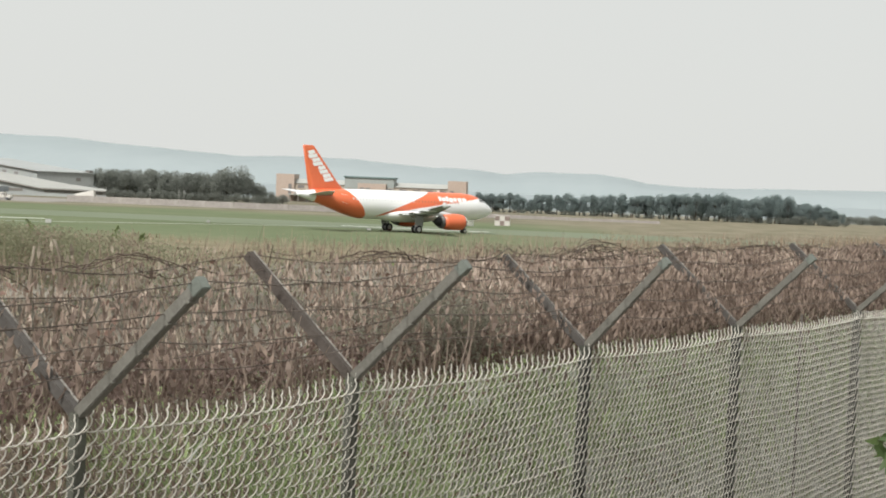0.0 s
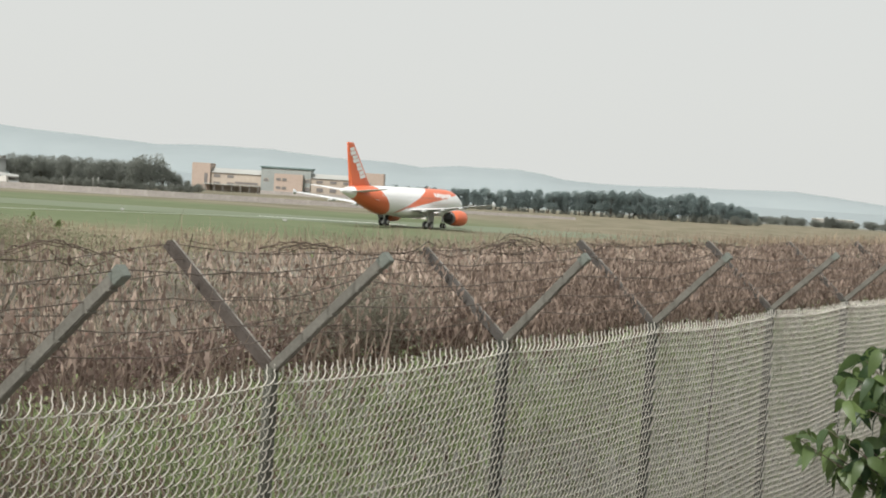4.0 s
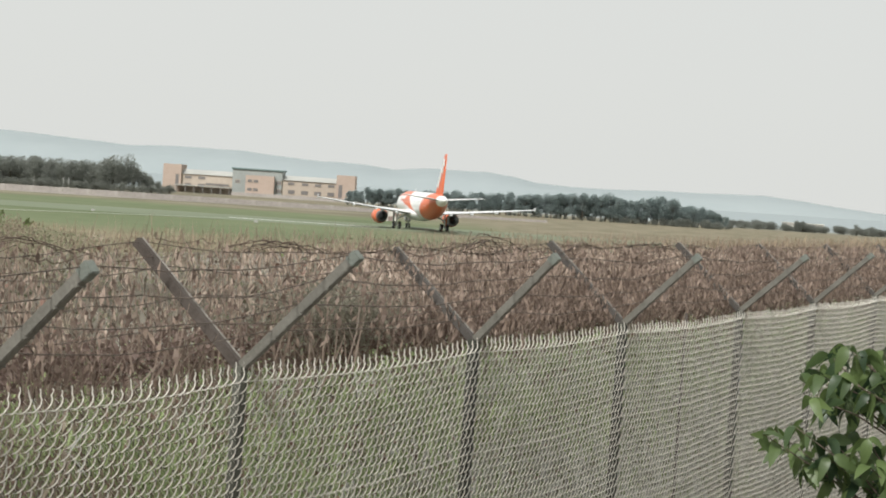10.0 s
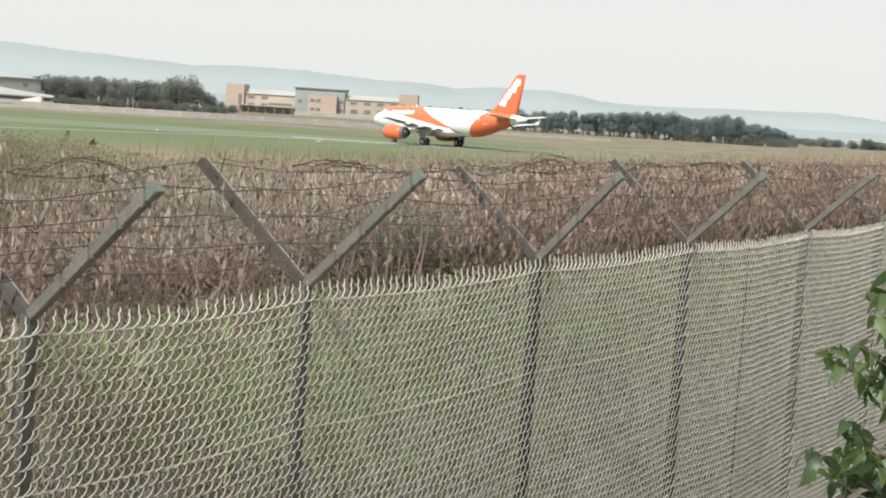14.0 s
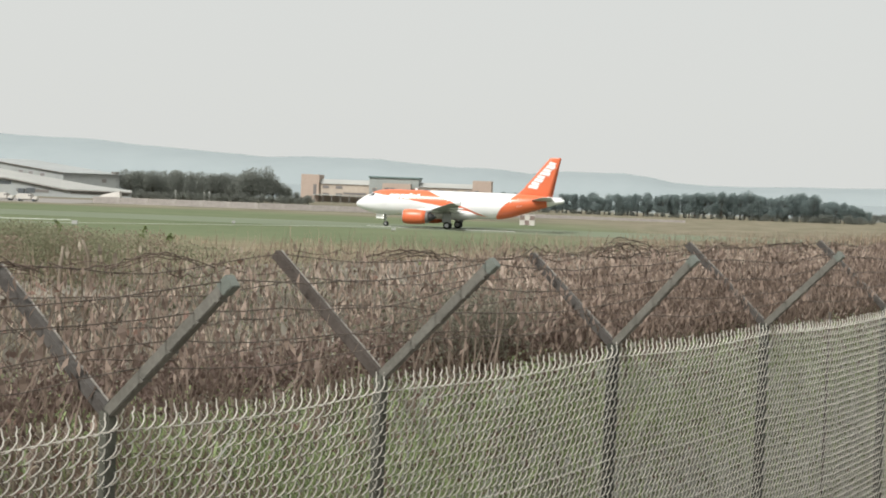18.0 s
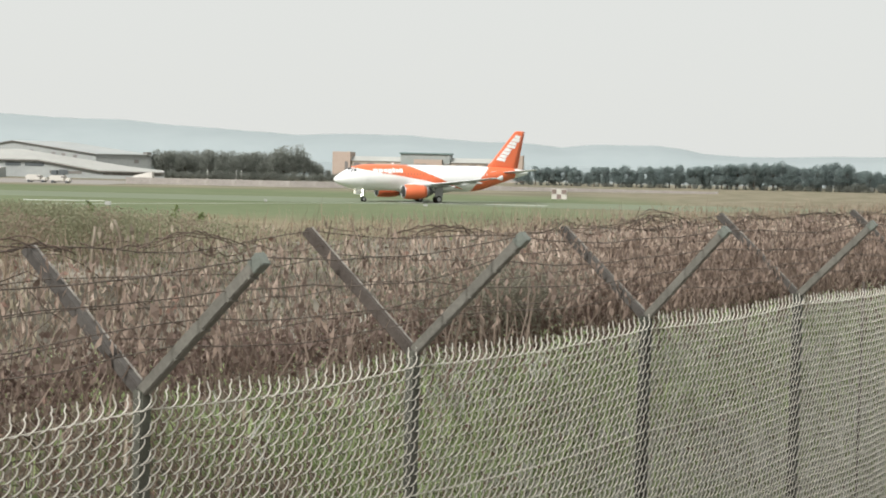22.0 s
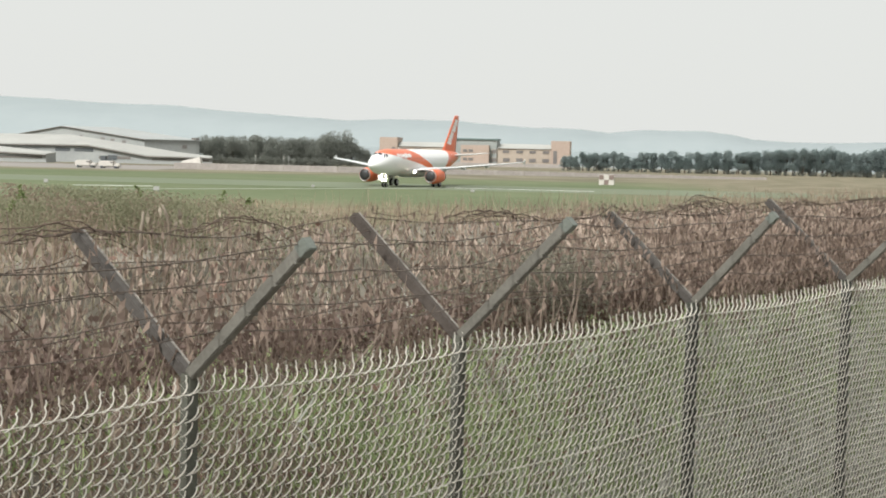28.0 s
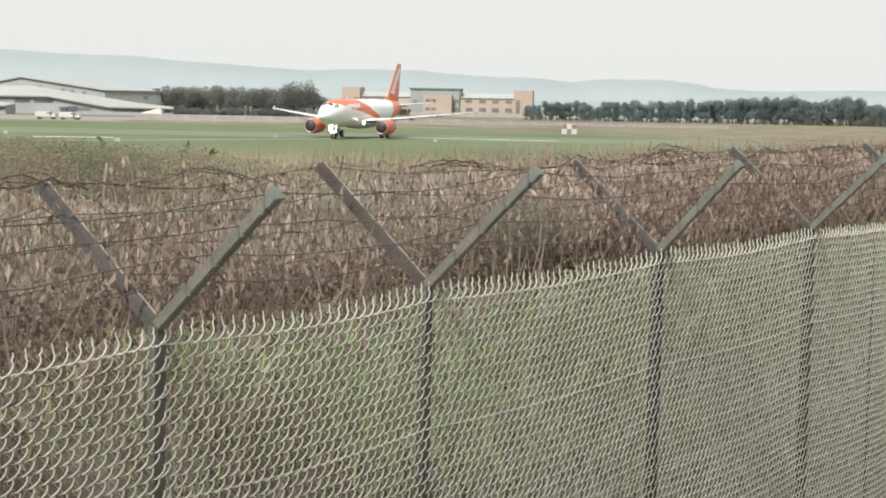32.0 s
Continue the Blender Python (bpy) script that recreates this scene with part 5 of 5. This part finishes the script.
def build_terminal():
    """Long three-storey peach building with a tower at each end and a taller grey core."""
    X0, Y = -90.8, 560.0
    root = new("peach_building")
    tagged(root, "long peach three-storey building with end towers", "building")
    root.matrix_basis = Matrix.Translation((X0, Y, 0))

    def block(name, x0, x1, y0, y1, z1, mat, label=""):
        return part(name, box_mesh(name, (x0, y0, 0), (x1, y1, z1), mat, 0.03), root, label)

    def windows(wall, xs, zs, y, w, h):
        for x in xs:
            for z in zs:
                win = part("window", box_mesh("window_frame", (x - w / 2 - 0.12, y - 0.1, z - h / 2 - 0.12), (x + w / 2 + 0.12, y - 0.004, z + h / 2 + 0.12), PLASTER_PALE, 0.02), wall)
                part("pane", box_mesh("pane", (x - w / 2, y - 0.14, z - h / 2), (x + w / 2, y - 0.104, z + h / 2), FARGLASS), win)

    lt = block("tower", 0, 6.2, 0, 12, 9.35, PLASTER, "peach end tower")
    rt = block("tower", 59.2, 65.6, 0, 12, 9.2, PLASTER, "peach end tower")
    part("dark_opening", box_mesh("dark_opening", (4.3, -0.06, 2.2), (5.4, -0.004, 6.0), FARGLASS), lt)
    part("dark_opening", box_mesh("dark_opening", (60.0, -0.06, 1.4), (61.3, -0.004, 5.8), FARGLASS), rt)
    lw = block("west_wing", 6.204, 23.6, 1.2, 11, 6.3, PLASTER_PALE, "cream west wing")
    ew = block("east_wing", 40.604, 59.196, 1.2, 11, 6.3, PLASTER_PALE, "cream east wing")
    core = block("core", 23.604, 40.6, 0.6, 12, 9.0, GREYCLAD, "tall grey core")
    front = block("front_block", 28.4, 38.1, -1.6, 0.596, 7.2, PLASTER, "projecting peach front")
    windows(lw, (8.5, 13.1), (5.2, 2.7), 1.2, 2.3, 1.0)
    windows(lw, (18.6,), (3.2,), 1.2, 8.0, 0.7)
    windows(core, (25.4,), (4.9,), 0.6, 1.4, 1.0)
    windows(ew, (43.7, 48.4, 52.9, 57.4), (5.2,), 1.2, 2.2, 0.9)
    windows(ew, (43.9, 48.4, 52.9, 57.4), (2.4,), 1.2, 2.3, 1.25)
    windows(front, (29.9, 31.9), (5.3, 2.4), -1.6, 1.5, 0.9)
    windows(core, (39.6,), (5.2, 2.4), 0.6, 1.6, 1.1)
    for x0, x1 in ((6.21, 23.59), (40.61, 59.19)):
        bm = bmesh.new()
        v = [bm.verts.new(p) for p in ((x0, 0.8, 6.304), (x1, 0.8, 6.304), (x1, 6, 7.9), (x0, 6, 7.9), (x0, 11.4, 6.304), (x1, 11.4, 6.304))]
        for q in ((0, 1, 2, 3), (3, 2, 5, 4), (0, 3, 4), (1, 5, 2), (0, 4, 5, 1)):
            bm.faces.new([v[i] for i in q])
        part("roof", finish("roof", bm, ROOFPALE), root, "pale sheet roof")
    part("roof_edge", box_mesh("roof_edge", (23.2, 0.2, 9.004), (41.0, 12.3, 9.5), GREENROOF, 0.04), root, "dark roof edge")
    part("canopy", box_mesh("canopy", (4.5, -2.6, 2.25), (23.4, 0.9, 2.55), ROOFPALE, 0.04), root, "low pale canopy")
    for x in np.arange(5, 23.5, 3.0):
        part("canopy_post", box_mesh("canopy_post", (x, -2.4, 0), (x + 0.3, -2.1, 2.25), SHADOWED), root)
    part("plinth", box_mesh("plinth", (24, -3.0, 0), (65, -1.604, 1.2), CONCRETE), root, "low concrete plinth")


def gable(name, w, d, eave, ridge, wall_mat, roof_mat, label, m, ridge_at=0.5, over=0.4):
    """A gabled hall: gable ends at y=0 and y=d, ridge along y."""
    root = new(name)
    tagged(root, label, "hangar")
    root.matrix_basis = m
    rx = w * ridge_at
    bm = bmesh.new()
    a = [bm.verts.new(p) for p in ((0, 0, 0), (w, 0, 0), (w, 0, eave), (rx, 0, ridge), (0, 0, eave))]
    b = [bm.verts.new((v.co.x, d, v.co.z)) for v in a]
    bm.faces.new(a)
    bm.faces.new(b[::-1])
    for i in range(5):
        bm.faces.new((a[i], b[i], b[(i + 1) % 5], a[(i + 1) % 5]))
    wall = part("wall", finish("wall", bm, wall_mat), root)
    for x0, x1, z0, z1 in ((-over, rx, eave - 0.1, ridge), (rx, w + over, ridge, eave - 0.1)):
        bm = bmesh.new()
        lo = [bm.verts.new(p) for p in ((x0, -over, z0 + 0.05), (x1, -over, z1 + 0.05), (x1, d + over, z1 + 0.05), (x0, d + over, z0 + 0.05))]
        hi = [bm.verts.new((v.co.x, v.co.y, v.co.z + 0.22)) for v in lo]
        bm.faces.new(lo[::-1])
        bm.faces.new(hi)
        for i in range(4):
            bm.faces.new((lo[i], lo[(i + 1) % 4], hi[(i + 1) % 4], hi[i]))
        part("roof", finish("roof", bm, roof_mat), root, "pale sheet roof slope")
    for x0, x1, z0, z1 in ((-over, rx, eave - 0.1, ridge), (rx, w + over, ridge, eave - 0.1)):
        part("verge", tubes_mesh("verge", [[(x0, -over - 0.05, z0 + 0.1), (x1, -over - 0.05, z1 + 0.1)]], 0.17, SHADOWED, 4), root, "dark verge board")
    return root, wall


def build_hangars():
    # main hall, its gable to the south-west
    big, wall = gable("hangar", 100, 18.3, 6.6, 10.15, HANGARWALL, HANGARROOF, "large grey hangar with a low pale gable roof", Matrix.Translation((-215.15, 534.3, 0)) @ pose(0, 0, 0, 0, 0, -45), 0.452)
    for y0, z0 in ((12.5, 4.2),):
        part("window", box_mesh("window", (100.004, y0, z0), (100.06, y0 + 1.5, z0 + 1.0), FARGLASS), wall)
    for x0, z0 in ((57.0, 6.8), (72.0, 6.2), (78.5, 5.9), (86.0, 5.5)):
        part("window", box_mesh("window", (x0, -0.06, z0), (x0 + 2.4, -0.004, z0 + 0.8), FARGLASS), wall)
    part("vent", box_mesh("vent", (98.0, 16.6, 6.75), (100.3, 18.0, 7.5), SHADOWED, 0.05), big, "dark roof vent")
    low = slab_hall("workshop_hall", "low workshop hall under a wide pale roof", 437, 455, ((-190, 4.5), (-152, 4.65), (-135.3, 2.05), (-117, 1.85)), ((-196, 7.2), (-163, 7.3), (-132, 3.0), (-121.9, 2.05)))
    for x0, x1 in ((-161.5, -157.2), (-156.0, -150.6)):
        part("opening", box_mesh("opening", (x0, 436.9, 3.0), (x1, 436.98, 3.9), DARKROOF), low, "dark opening under the eave")
    part("window", box_mesh("window", (-146.4, 436.88, 0.9), (-143.8, 436.98, 2.2), DARKROOF), low, "dark window")
    part("dark_band", box_mesh("dark_band", (-149, 436.9, 1.1), (-140, 436.98, 1.9), SHADOWED), low, "dark strip of windows")
    part("dark_band", box_mesh("dark_band", (-134, 436.9, 1.0), (-118, 436.98, 1.5), SHADOWED), low, "dark strip of windows")
    shed = slab_hall("shed", "small shed with a pale sloping roof", 418, 428, ((-182, 3.0), (-157, 1.95)), ((-184, 4.6), (-158, 2.4)))
    part("dark_band", box_mesh("dark_band", (-180, 417.9, 1.0), (-158, 417.98, 1.6), SHADOWED), shed, "dark strip of windows")


def slab_hall(name, label, y0, y1, front, back):
    """A hall with a front wall and one roof sheet that rises to the back."""
    root = new(name)
    tagged(root, label, "workshop")
    bm = bmesh.new()
    for pts, y in ((front, y0), (back, y1)):
        lo = [bm.verts.new((x, y, 0)) for x, z in pts]
        hi = [bm.verts.new((x, y, z)) for x, z in pts]
        for k in range(len(pts) - 1):
            bm.faces.new((lo[k], lo[k + 1], hi[k + 1], hi[k]))
    for k in (0, -1):
        a, b = front[k], back[k]
        bm.faces.new([bm.verts.new(p) for p in ((a[0], y0, 0), (b[0], y1, 0), (b[0], y1, b[1]), (a[0], y0, a[1]))])
    part("wall", finish("wall", bm, HANGARWALL), root, "pale grey wall")
    bm = bmesh.new()
    rows = []
    for lift in (0.02, 0.3):
        rows.append([bm.verts.new((x, y0 - 0.5, z + lift)) for x, z in front])
        rows.append([bm.verts.new((x, y1, z + lift)) for x, z in back])
    n = len(front)
    for k in range(n - 1):
        bm.faces.new((rows[2][k], rows[2][k + 1], rows[3][k + 1], rows[3][k]))
        bm.faces.new((rows[0][k + 1], rows[0][k], rows[1][k], rows[1][k + 1]))
        bm.faces.new((rows[0][k], rows[0][k + 1], rows[2][k + 1], rows[2][k]))
        bm.faces.new((rows[1][k + 1], rows[1][k], rows[3][k], rows[3][k + 1]))
    for k in (0, n - 1):
        bm.faces.new((rows[0][k], rows[2][k], rows[3][k], rows[1][k]))
    part("roof", finish("roof", bm, ROOFPALE), root, "wide pale roof sheet")
    part("eave_board", tubes_mesh("eave_board", [[(x, y0 - 0.6, z - 0.1) for x, z in front]], 0.2, SHADOWED, 4), root, "dark eave board")
    return root


def build_wall():
    w = new("boundary_wall")
    tagged(w, "long low grey concrete wall round the airfield", "wall", kind="structure")
    pts = [(-107, 366), (-70, 372), (-40, 383), (-10, 394), (30, 409)]
    heights = [1.5, 1.4, 1.2, 0.9, 0.6]
    for (a, b), (h0, h1) in zip(zip(pts, pts[1:]), zip(heights, heights[1:])):
        n = max(1, int(math.dist(a, b) / 6))
        for i in range(n):
            p, q = Vector(a).lerp(Vector(b), i / n), Vector(a).lerp(Vector(b), (i + 1) / n)
            d = q - p
            h = h0 + (h1 - h0) * i / n
            m = Matrix.Translation((p.x, p.y, 0)) @ pose(0, 0, 0, 0, 0, math.degrees(math.atan2(d.y, d.x)))
            part("wall_panel", box_mesh("wall_panel", (0.02, -0.1, 0), (d.length - 0.02, 0.1, h), CONCRETE), w, "", m)


def build_airfield_things():
    for x in (-102.7, -101.2, -111.0):
        mast = new("pale_post")
        tagged(mast, "pale grey post standing before the trees", "post", "pale posts")
        mast.matrix_basis = Matrix.Translation((x, 462, 0))
        part("shaft", tubes_mesh("shaft", [[(0, 0, 0), (0, 0, 2.9)]], 0.08, ROOFPALE, 8), mast)
        part("base", box_mesh("base", (-0.3, -0.3, 0), (0.3, 0.3, 0.35), CONCRETE, 0.03), mast)
    low = new("far_shed")
    tagged(low, "long low white shed on the horizon", "shed")
    low.matrix_basis = Matrix.Translation((132, 600, 0))
    part("wall", box_mesh("wall", (0, 0, 0), (13.5, 8, 2.6), HUTPAINT, 0.03), low)
    part("roof", box_mesh("roof", (-0.3, -0.3, 2.604), (13.8, 8.3, 3.0), HUTPAINT, 0.05), low, "white flat roof")
    hut = new("checkered_hut")
    tagged(hut, "small white and dark red checkered equipment hut", "hut")
    hut.matrix_basis = Matrix.Translation((-6.85, 308, 0))
    part("body", box_mesh("body", (-1.4, -1.2, 0), (1.4, 1.2, 1.9), HUTPAINT, 0.03), hut)
    for x0, x1, z0, z1 in ((-1.36, -0.5, 1.0, 1.85), (0.45, 1.36, 1.0, 1.85), (-0.45, 0.4, 0.1, 0.95)):
        part("square", box_mesh("square", (x0, -1.26, z0), (x1, -1.204, z1), REDWHITE), hut, "dark red painted square")
    for x, y, w, h in ((-61.0, 201, 0.75, 0.5), (-84.5, 225, 0.6, 0.5), (-24, 231, 0.6, 0.3), (-48, 236, 0.5, 0.3)):
        s = new("runway_marker")
        tagged(s, "small white marker board beside the runway", "marker", "runway markers")
        s.matrix_basis = Matrix.Translation((x, y, 0))
        part("board", box_mesh("board", (-w / 2, -0.05, 0.2), (w / 2, 0.05, 0.2 + h), ROOFPALE, 0.02), s)
        for dx in (-w / 3, w / 3):
            part("leg", box_mesh("leg", (dx - 0.03, -0.03, 0), (dx + 0.03, 0.03, 0.2), STEEL), s)
    heap = new("pale_stack")
    tagged(heap, "pale sheeted stack standing beside the low wall", "stack")
    heap.matrix_basis = Matrix.Translation((-114.5, 405, 0))
    bm = bmesh.new()
    lo = [bm.verts.new(p) for p in ((-3.6, -1.2, 0), (3.4, -1.2, 0), (3.4, 1.2, 0), (-3.6, 1.2, 0))]
    hi = [bm.verts.new(p) for p in ((-1.2, -0.9, 1.5), (3.1, -0.9, 2.5), (3.1, 0.9, 2.5), (-1.2, 0.9, 1.5))]
    bm.faces.new(hi)
    for k in range(4):
        bm.faces.new((lo[k], lo[(k + 1) % 4], hi[(k + 1) % 4], hi[k]))
    part("sheet", finish("sheet", bm, HUTPAINT), heap)
    tractor = new("dark_tractor")
    tagged(tractor, "small dark tractor parked by the workshop hall", "tractor")
    tractor.matrix_basis = Matrix.Translation((-136, 404, 0))
    part("bonnet", box_mesh("bonnet", (0.3, -0.5, 0.7), (2.0, 0.5, 1.4), DARKROOF, 0.1), tractor)
    part("cab", box_mesh("cab", (-1.2, -0.7, 0.7), (0.296, 0.7, 2.3), DARKROOF, 0.12), tractor)
    # wheel tone lighter than rubber, with distance haze in it
    for wx, r in ((-0.8, 0.6), (1.5, 0.38)):
        for wy in (-0.8, 0.8):
            part("wheel", loft_mesh("wheel", [[(r * math.cos(2 * math.pi * k / 14), yy, r * math.sin(2 * math.pi * k / 14)) for k in range(14)] for yy in (-0.14, 0.14)], DARKROOF), tractor, "", pose(wx, wy, r))
    for x, y in ((-125, 358), (-118.5, 355)):
        van = new("white_van")
        tagged(van, "white van parked by the hangar", "van", "vans by the hangar")
        van.matrix_basis = Matrix.Translation((x, y, 0))
        part("body", box_mesh("body", (-2.4, -0.95, 0.3), (1.2, 0.95, 1.7), HUTPAINT, 0.25), van)
        part("cab", box_mesh("cab", (1.204, -0.93, 0.3), (2.5, 0.93, 1.15), HUTPAINT, 0.25), van)
        part("windscreen", box_mesh("windscreen", (0.3, -0.97, 1.15), (1.1, 0.97, 1.5), FARGLASS, 0.05), van)
        # tyres share the haze-lightened dark tone instead of black rubber
        for wx in (-1.6, 1.6):
            for wy in (-0.9, 0.9):
                part("wheel", loft_mesh("wheel", [[(0.3 * math.cos(2 * math.pi * k / 14), yy, 0.3 * math.sin(2 * math.pi * k / 14)) for k in range(14)] for yy in (-0.1, 0.1)], DARKROOF), van, "", pose(wx, wy, 0.3))


# ---- shrub in the foreground ----
def leaf_mesh(name, length, width, droop):
    v, f = [], []
    n = 6
    for i in range(n + 1):
        s = i / n
        w = width * (math.sin(math.pi * s ** 0.85) ** 0.8) * 0.5 + 0.0008
        y, z = length * s, -droop * length * s * s
        v += [(-w, y, z + 0.22 * w), (0, y, z), (w, y, z + 0.22 * w)]
    for i in range(n):
        o = i * 3
        f += [(o, o + 1, o + 4, o + 3), (o + 1, o + 2, o + 5, o + 4)]
    return mesh_of(name, v, f, SHRUBLEAF, True)


def build_shrub():
    rng = np.random.default_rng(5)
    DIST = 5.2

    def at(dx, dz, depth=DIST):
        return Vector((dx * depth, depth, 6.5 + dz * depth))

    base = Vector((1.85, 5.25, bank_height(1.85, 5.25)))
    shrub = new("leafy_shrub")
    tagged(shrub, "leafy green shrub standing before the fence", "shrub")
    shrub.matrix_basis = Matrix.Translation(base)
    meshes = [leaf_mesh("leaf", L, W, D) for L, W, D in ((0.07, 0.036, 0.95), (0.06, 0.031, 1.15), (0.076, 0.038, 0.8), (0.048, 0.026, 1.25))]
    tips = [(0.25, -0.081), (0.26, -0.076), (0.271, -0.078), (0.283, -0.077), (0.275, -0.088), (0.235, -0.094), (0.246, -0.095), (0.258, -0.094), (0.291, -0.092), (0.299, -0.102), (0.242, -0.109), (0.252, -0.112), (0.266, -0.108), (0.276, -0.104),
            (0.287, -0.11), (0.299, -0.12), (0.213, -0.133), (0.22, -0.13), (0.226, -0.142), (0.232, -0.127), (0.243, -0.13), (0.254, -0.133), (0.268, -0.129), (0.278, -0.132), (0.293, -0.134), (0.242, -0.149), (0.254, -0.145), (0.265, -0.143), (0.28, -0.149),
            (0.294, -0.148), (0.272, -0.156), (0.301, -0.155), (0.229, -0.175), (0.238, -0.18), (0.261, -0.179), (0.271, -0.171), (0.289, -0.17)]
    tips += [(0.303, -0.173), (0.208, -0.193), (0.215, -0.198), (0.227, -0.191), (0.241, -0.194), (0.255, -0.191), (0.269, -0.189), (0.283, -0.188), (0.301, -0.19), (0.212, -0.207), (0.228, -0.207), (0.249, -0.206), (0.27, -0.203), (0.291, -0.202),
             (0.305, -0.201), (0.309, -0.112), (0.314, -0.14), (0.317, -0.168), (0.319, -0.197)]
    inner_v, inner_f = [], []
    trunk = [Vector((0, 0, 0)), Vector((-0.08, 0.0, 5.0 - base.z)), Vector((-0.15, 0.02, 5.35 - base.z)), Vector((-0.22, 0, 5.7 - base.z))]
    part("stem", tubes_mesh("stem", [(trunk, [0.022, 0.018, 0.014, 0.008])], 0.02, BARK, 7), shrub)
    for dx, dz in tips:
        tip = at(dx, dz - 0.004, 5.2 + rng.uniform(-0.16, 0.16)) - base
        start = trunk[3] if dz > -0.12 else trunk[2] if dz > -0.165 else trunk[1]
        mid = start.lerp(tip, 0.55) + Vector((rng.normal(0, 0.02), rng.normal(0, 0.03), 0.05))
        pts = [start, start.lerp(mid, 0.5) + Vector((0, 0, 0.02)), mid, tip]
        br = part("branch", tubes_mesh("branch", [(pts, [0.004, 0.0034, 0.0028, 0.0012])], 0.003, BARK, 5), shrub)
        for k in range(6):
            q = 1.0 if k < 3 else rng.uniform(0.7, 0.97)
            p = mid.lerp(tip, (q - 0.55) / 0.45)
            m = Matrix.Translation(p) @ pose(0, 0, 0, rng.uniform(-50, 25), rng.normal(0, 40), k * 125 + rng.uniform(0, 70))
            part("leaf", meshes[int(rng.integers(0, 4))], br, "", m)
        for k in range(4 if dx < 0.29 else 2):
            q = rng.uniform(0.6, 1.0)
            p = mid.lerp(tip, (q - 0.55) / 0.45) + Vector(rng.normal(0, 0.022, 3)) + Vector((0.01, 0.05, 0))
            m = Matrix.Translation(p) @ pose(0, 0, 0, rng.uniform(-75, -5), rng.normal(0, 30), rng.uniform(0, 360))
            me = meshes[int(rng.integers(0, 4))]
            o = len(inner_v)
            inner_v.extend(m @ v.co for v in me.vertices)
            inner_f.extend(tuple(o + i for i in v.vertices) for v in me.polygons)
    part("inner_leaves", mesh_of("inner_leaves", inner_v, inner_f, SHRUBLEAF, True), shrub, "dense green leaves inside the crown")["kind"] = "stuff"


build_ground()
build_tufts()
build_runway()
build_hills()
plane, WHEELS = build_airliner()
build_terminal()
build_hangars()
build_airfield_things()
build_trees()
build_thicket()
build_fence()
build_bar()
build_shrub()
build_wall()


def motions():
    rows = [(t, pose(x, y, 0.012, 0, 0, h)) for t, x, y, h in TAXI]
    walk(plane, rows)
    ts = [r[0] for r in TAXI]
    grid = np.arange(0, 32.01, 0.2)
    gx, gy = np.interp(grid, ts, [r[1] for r in TAXI]), np.interp(grid, ts, [r[2] for r in TAXI])
    gone = np.concatenate([[0], np.cumsum(np.hypot(np.diff(gx), np.diff(gy)))])
    for ob, x, y, r in WHEELS:
        k = 1.0 if r > 0.5 else 0.62
        walk(ob, [(float(t), pose(x, y, r, 0, k * math.degrees(s / r), 0)) for t, s in zip(grid, gone)])


motions()
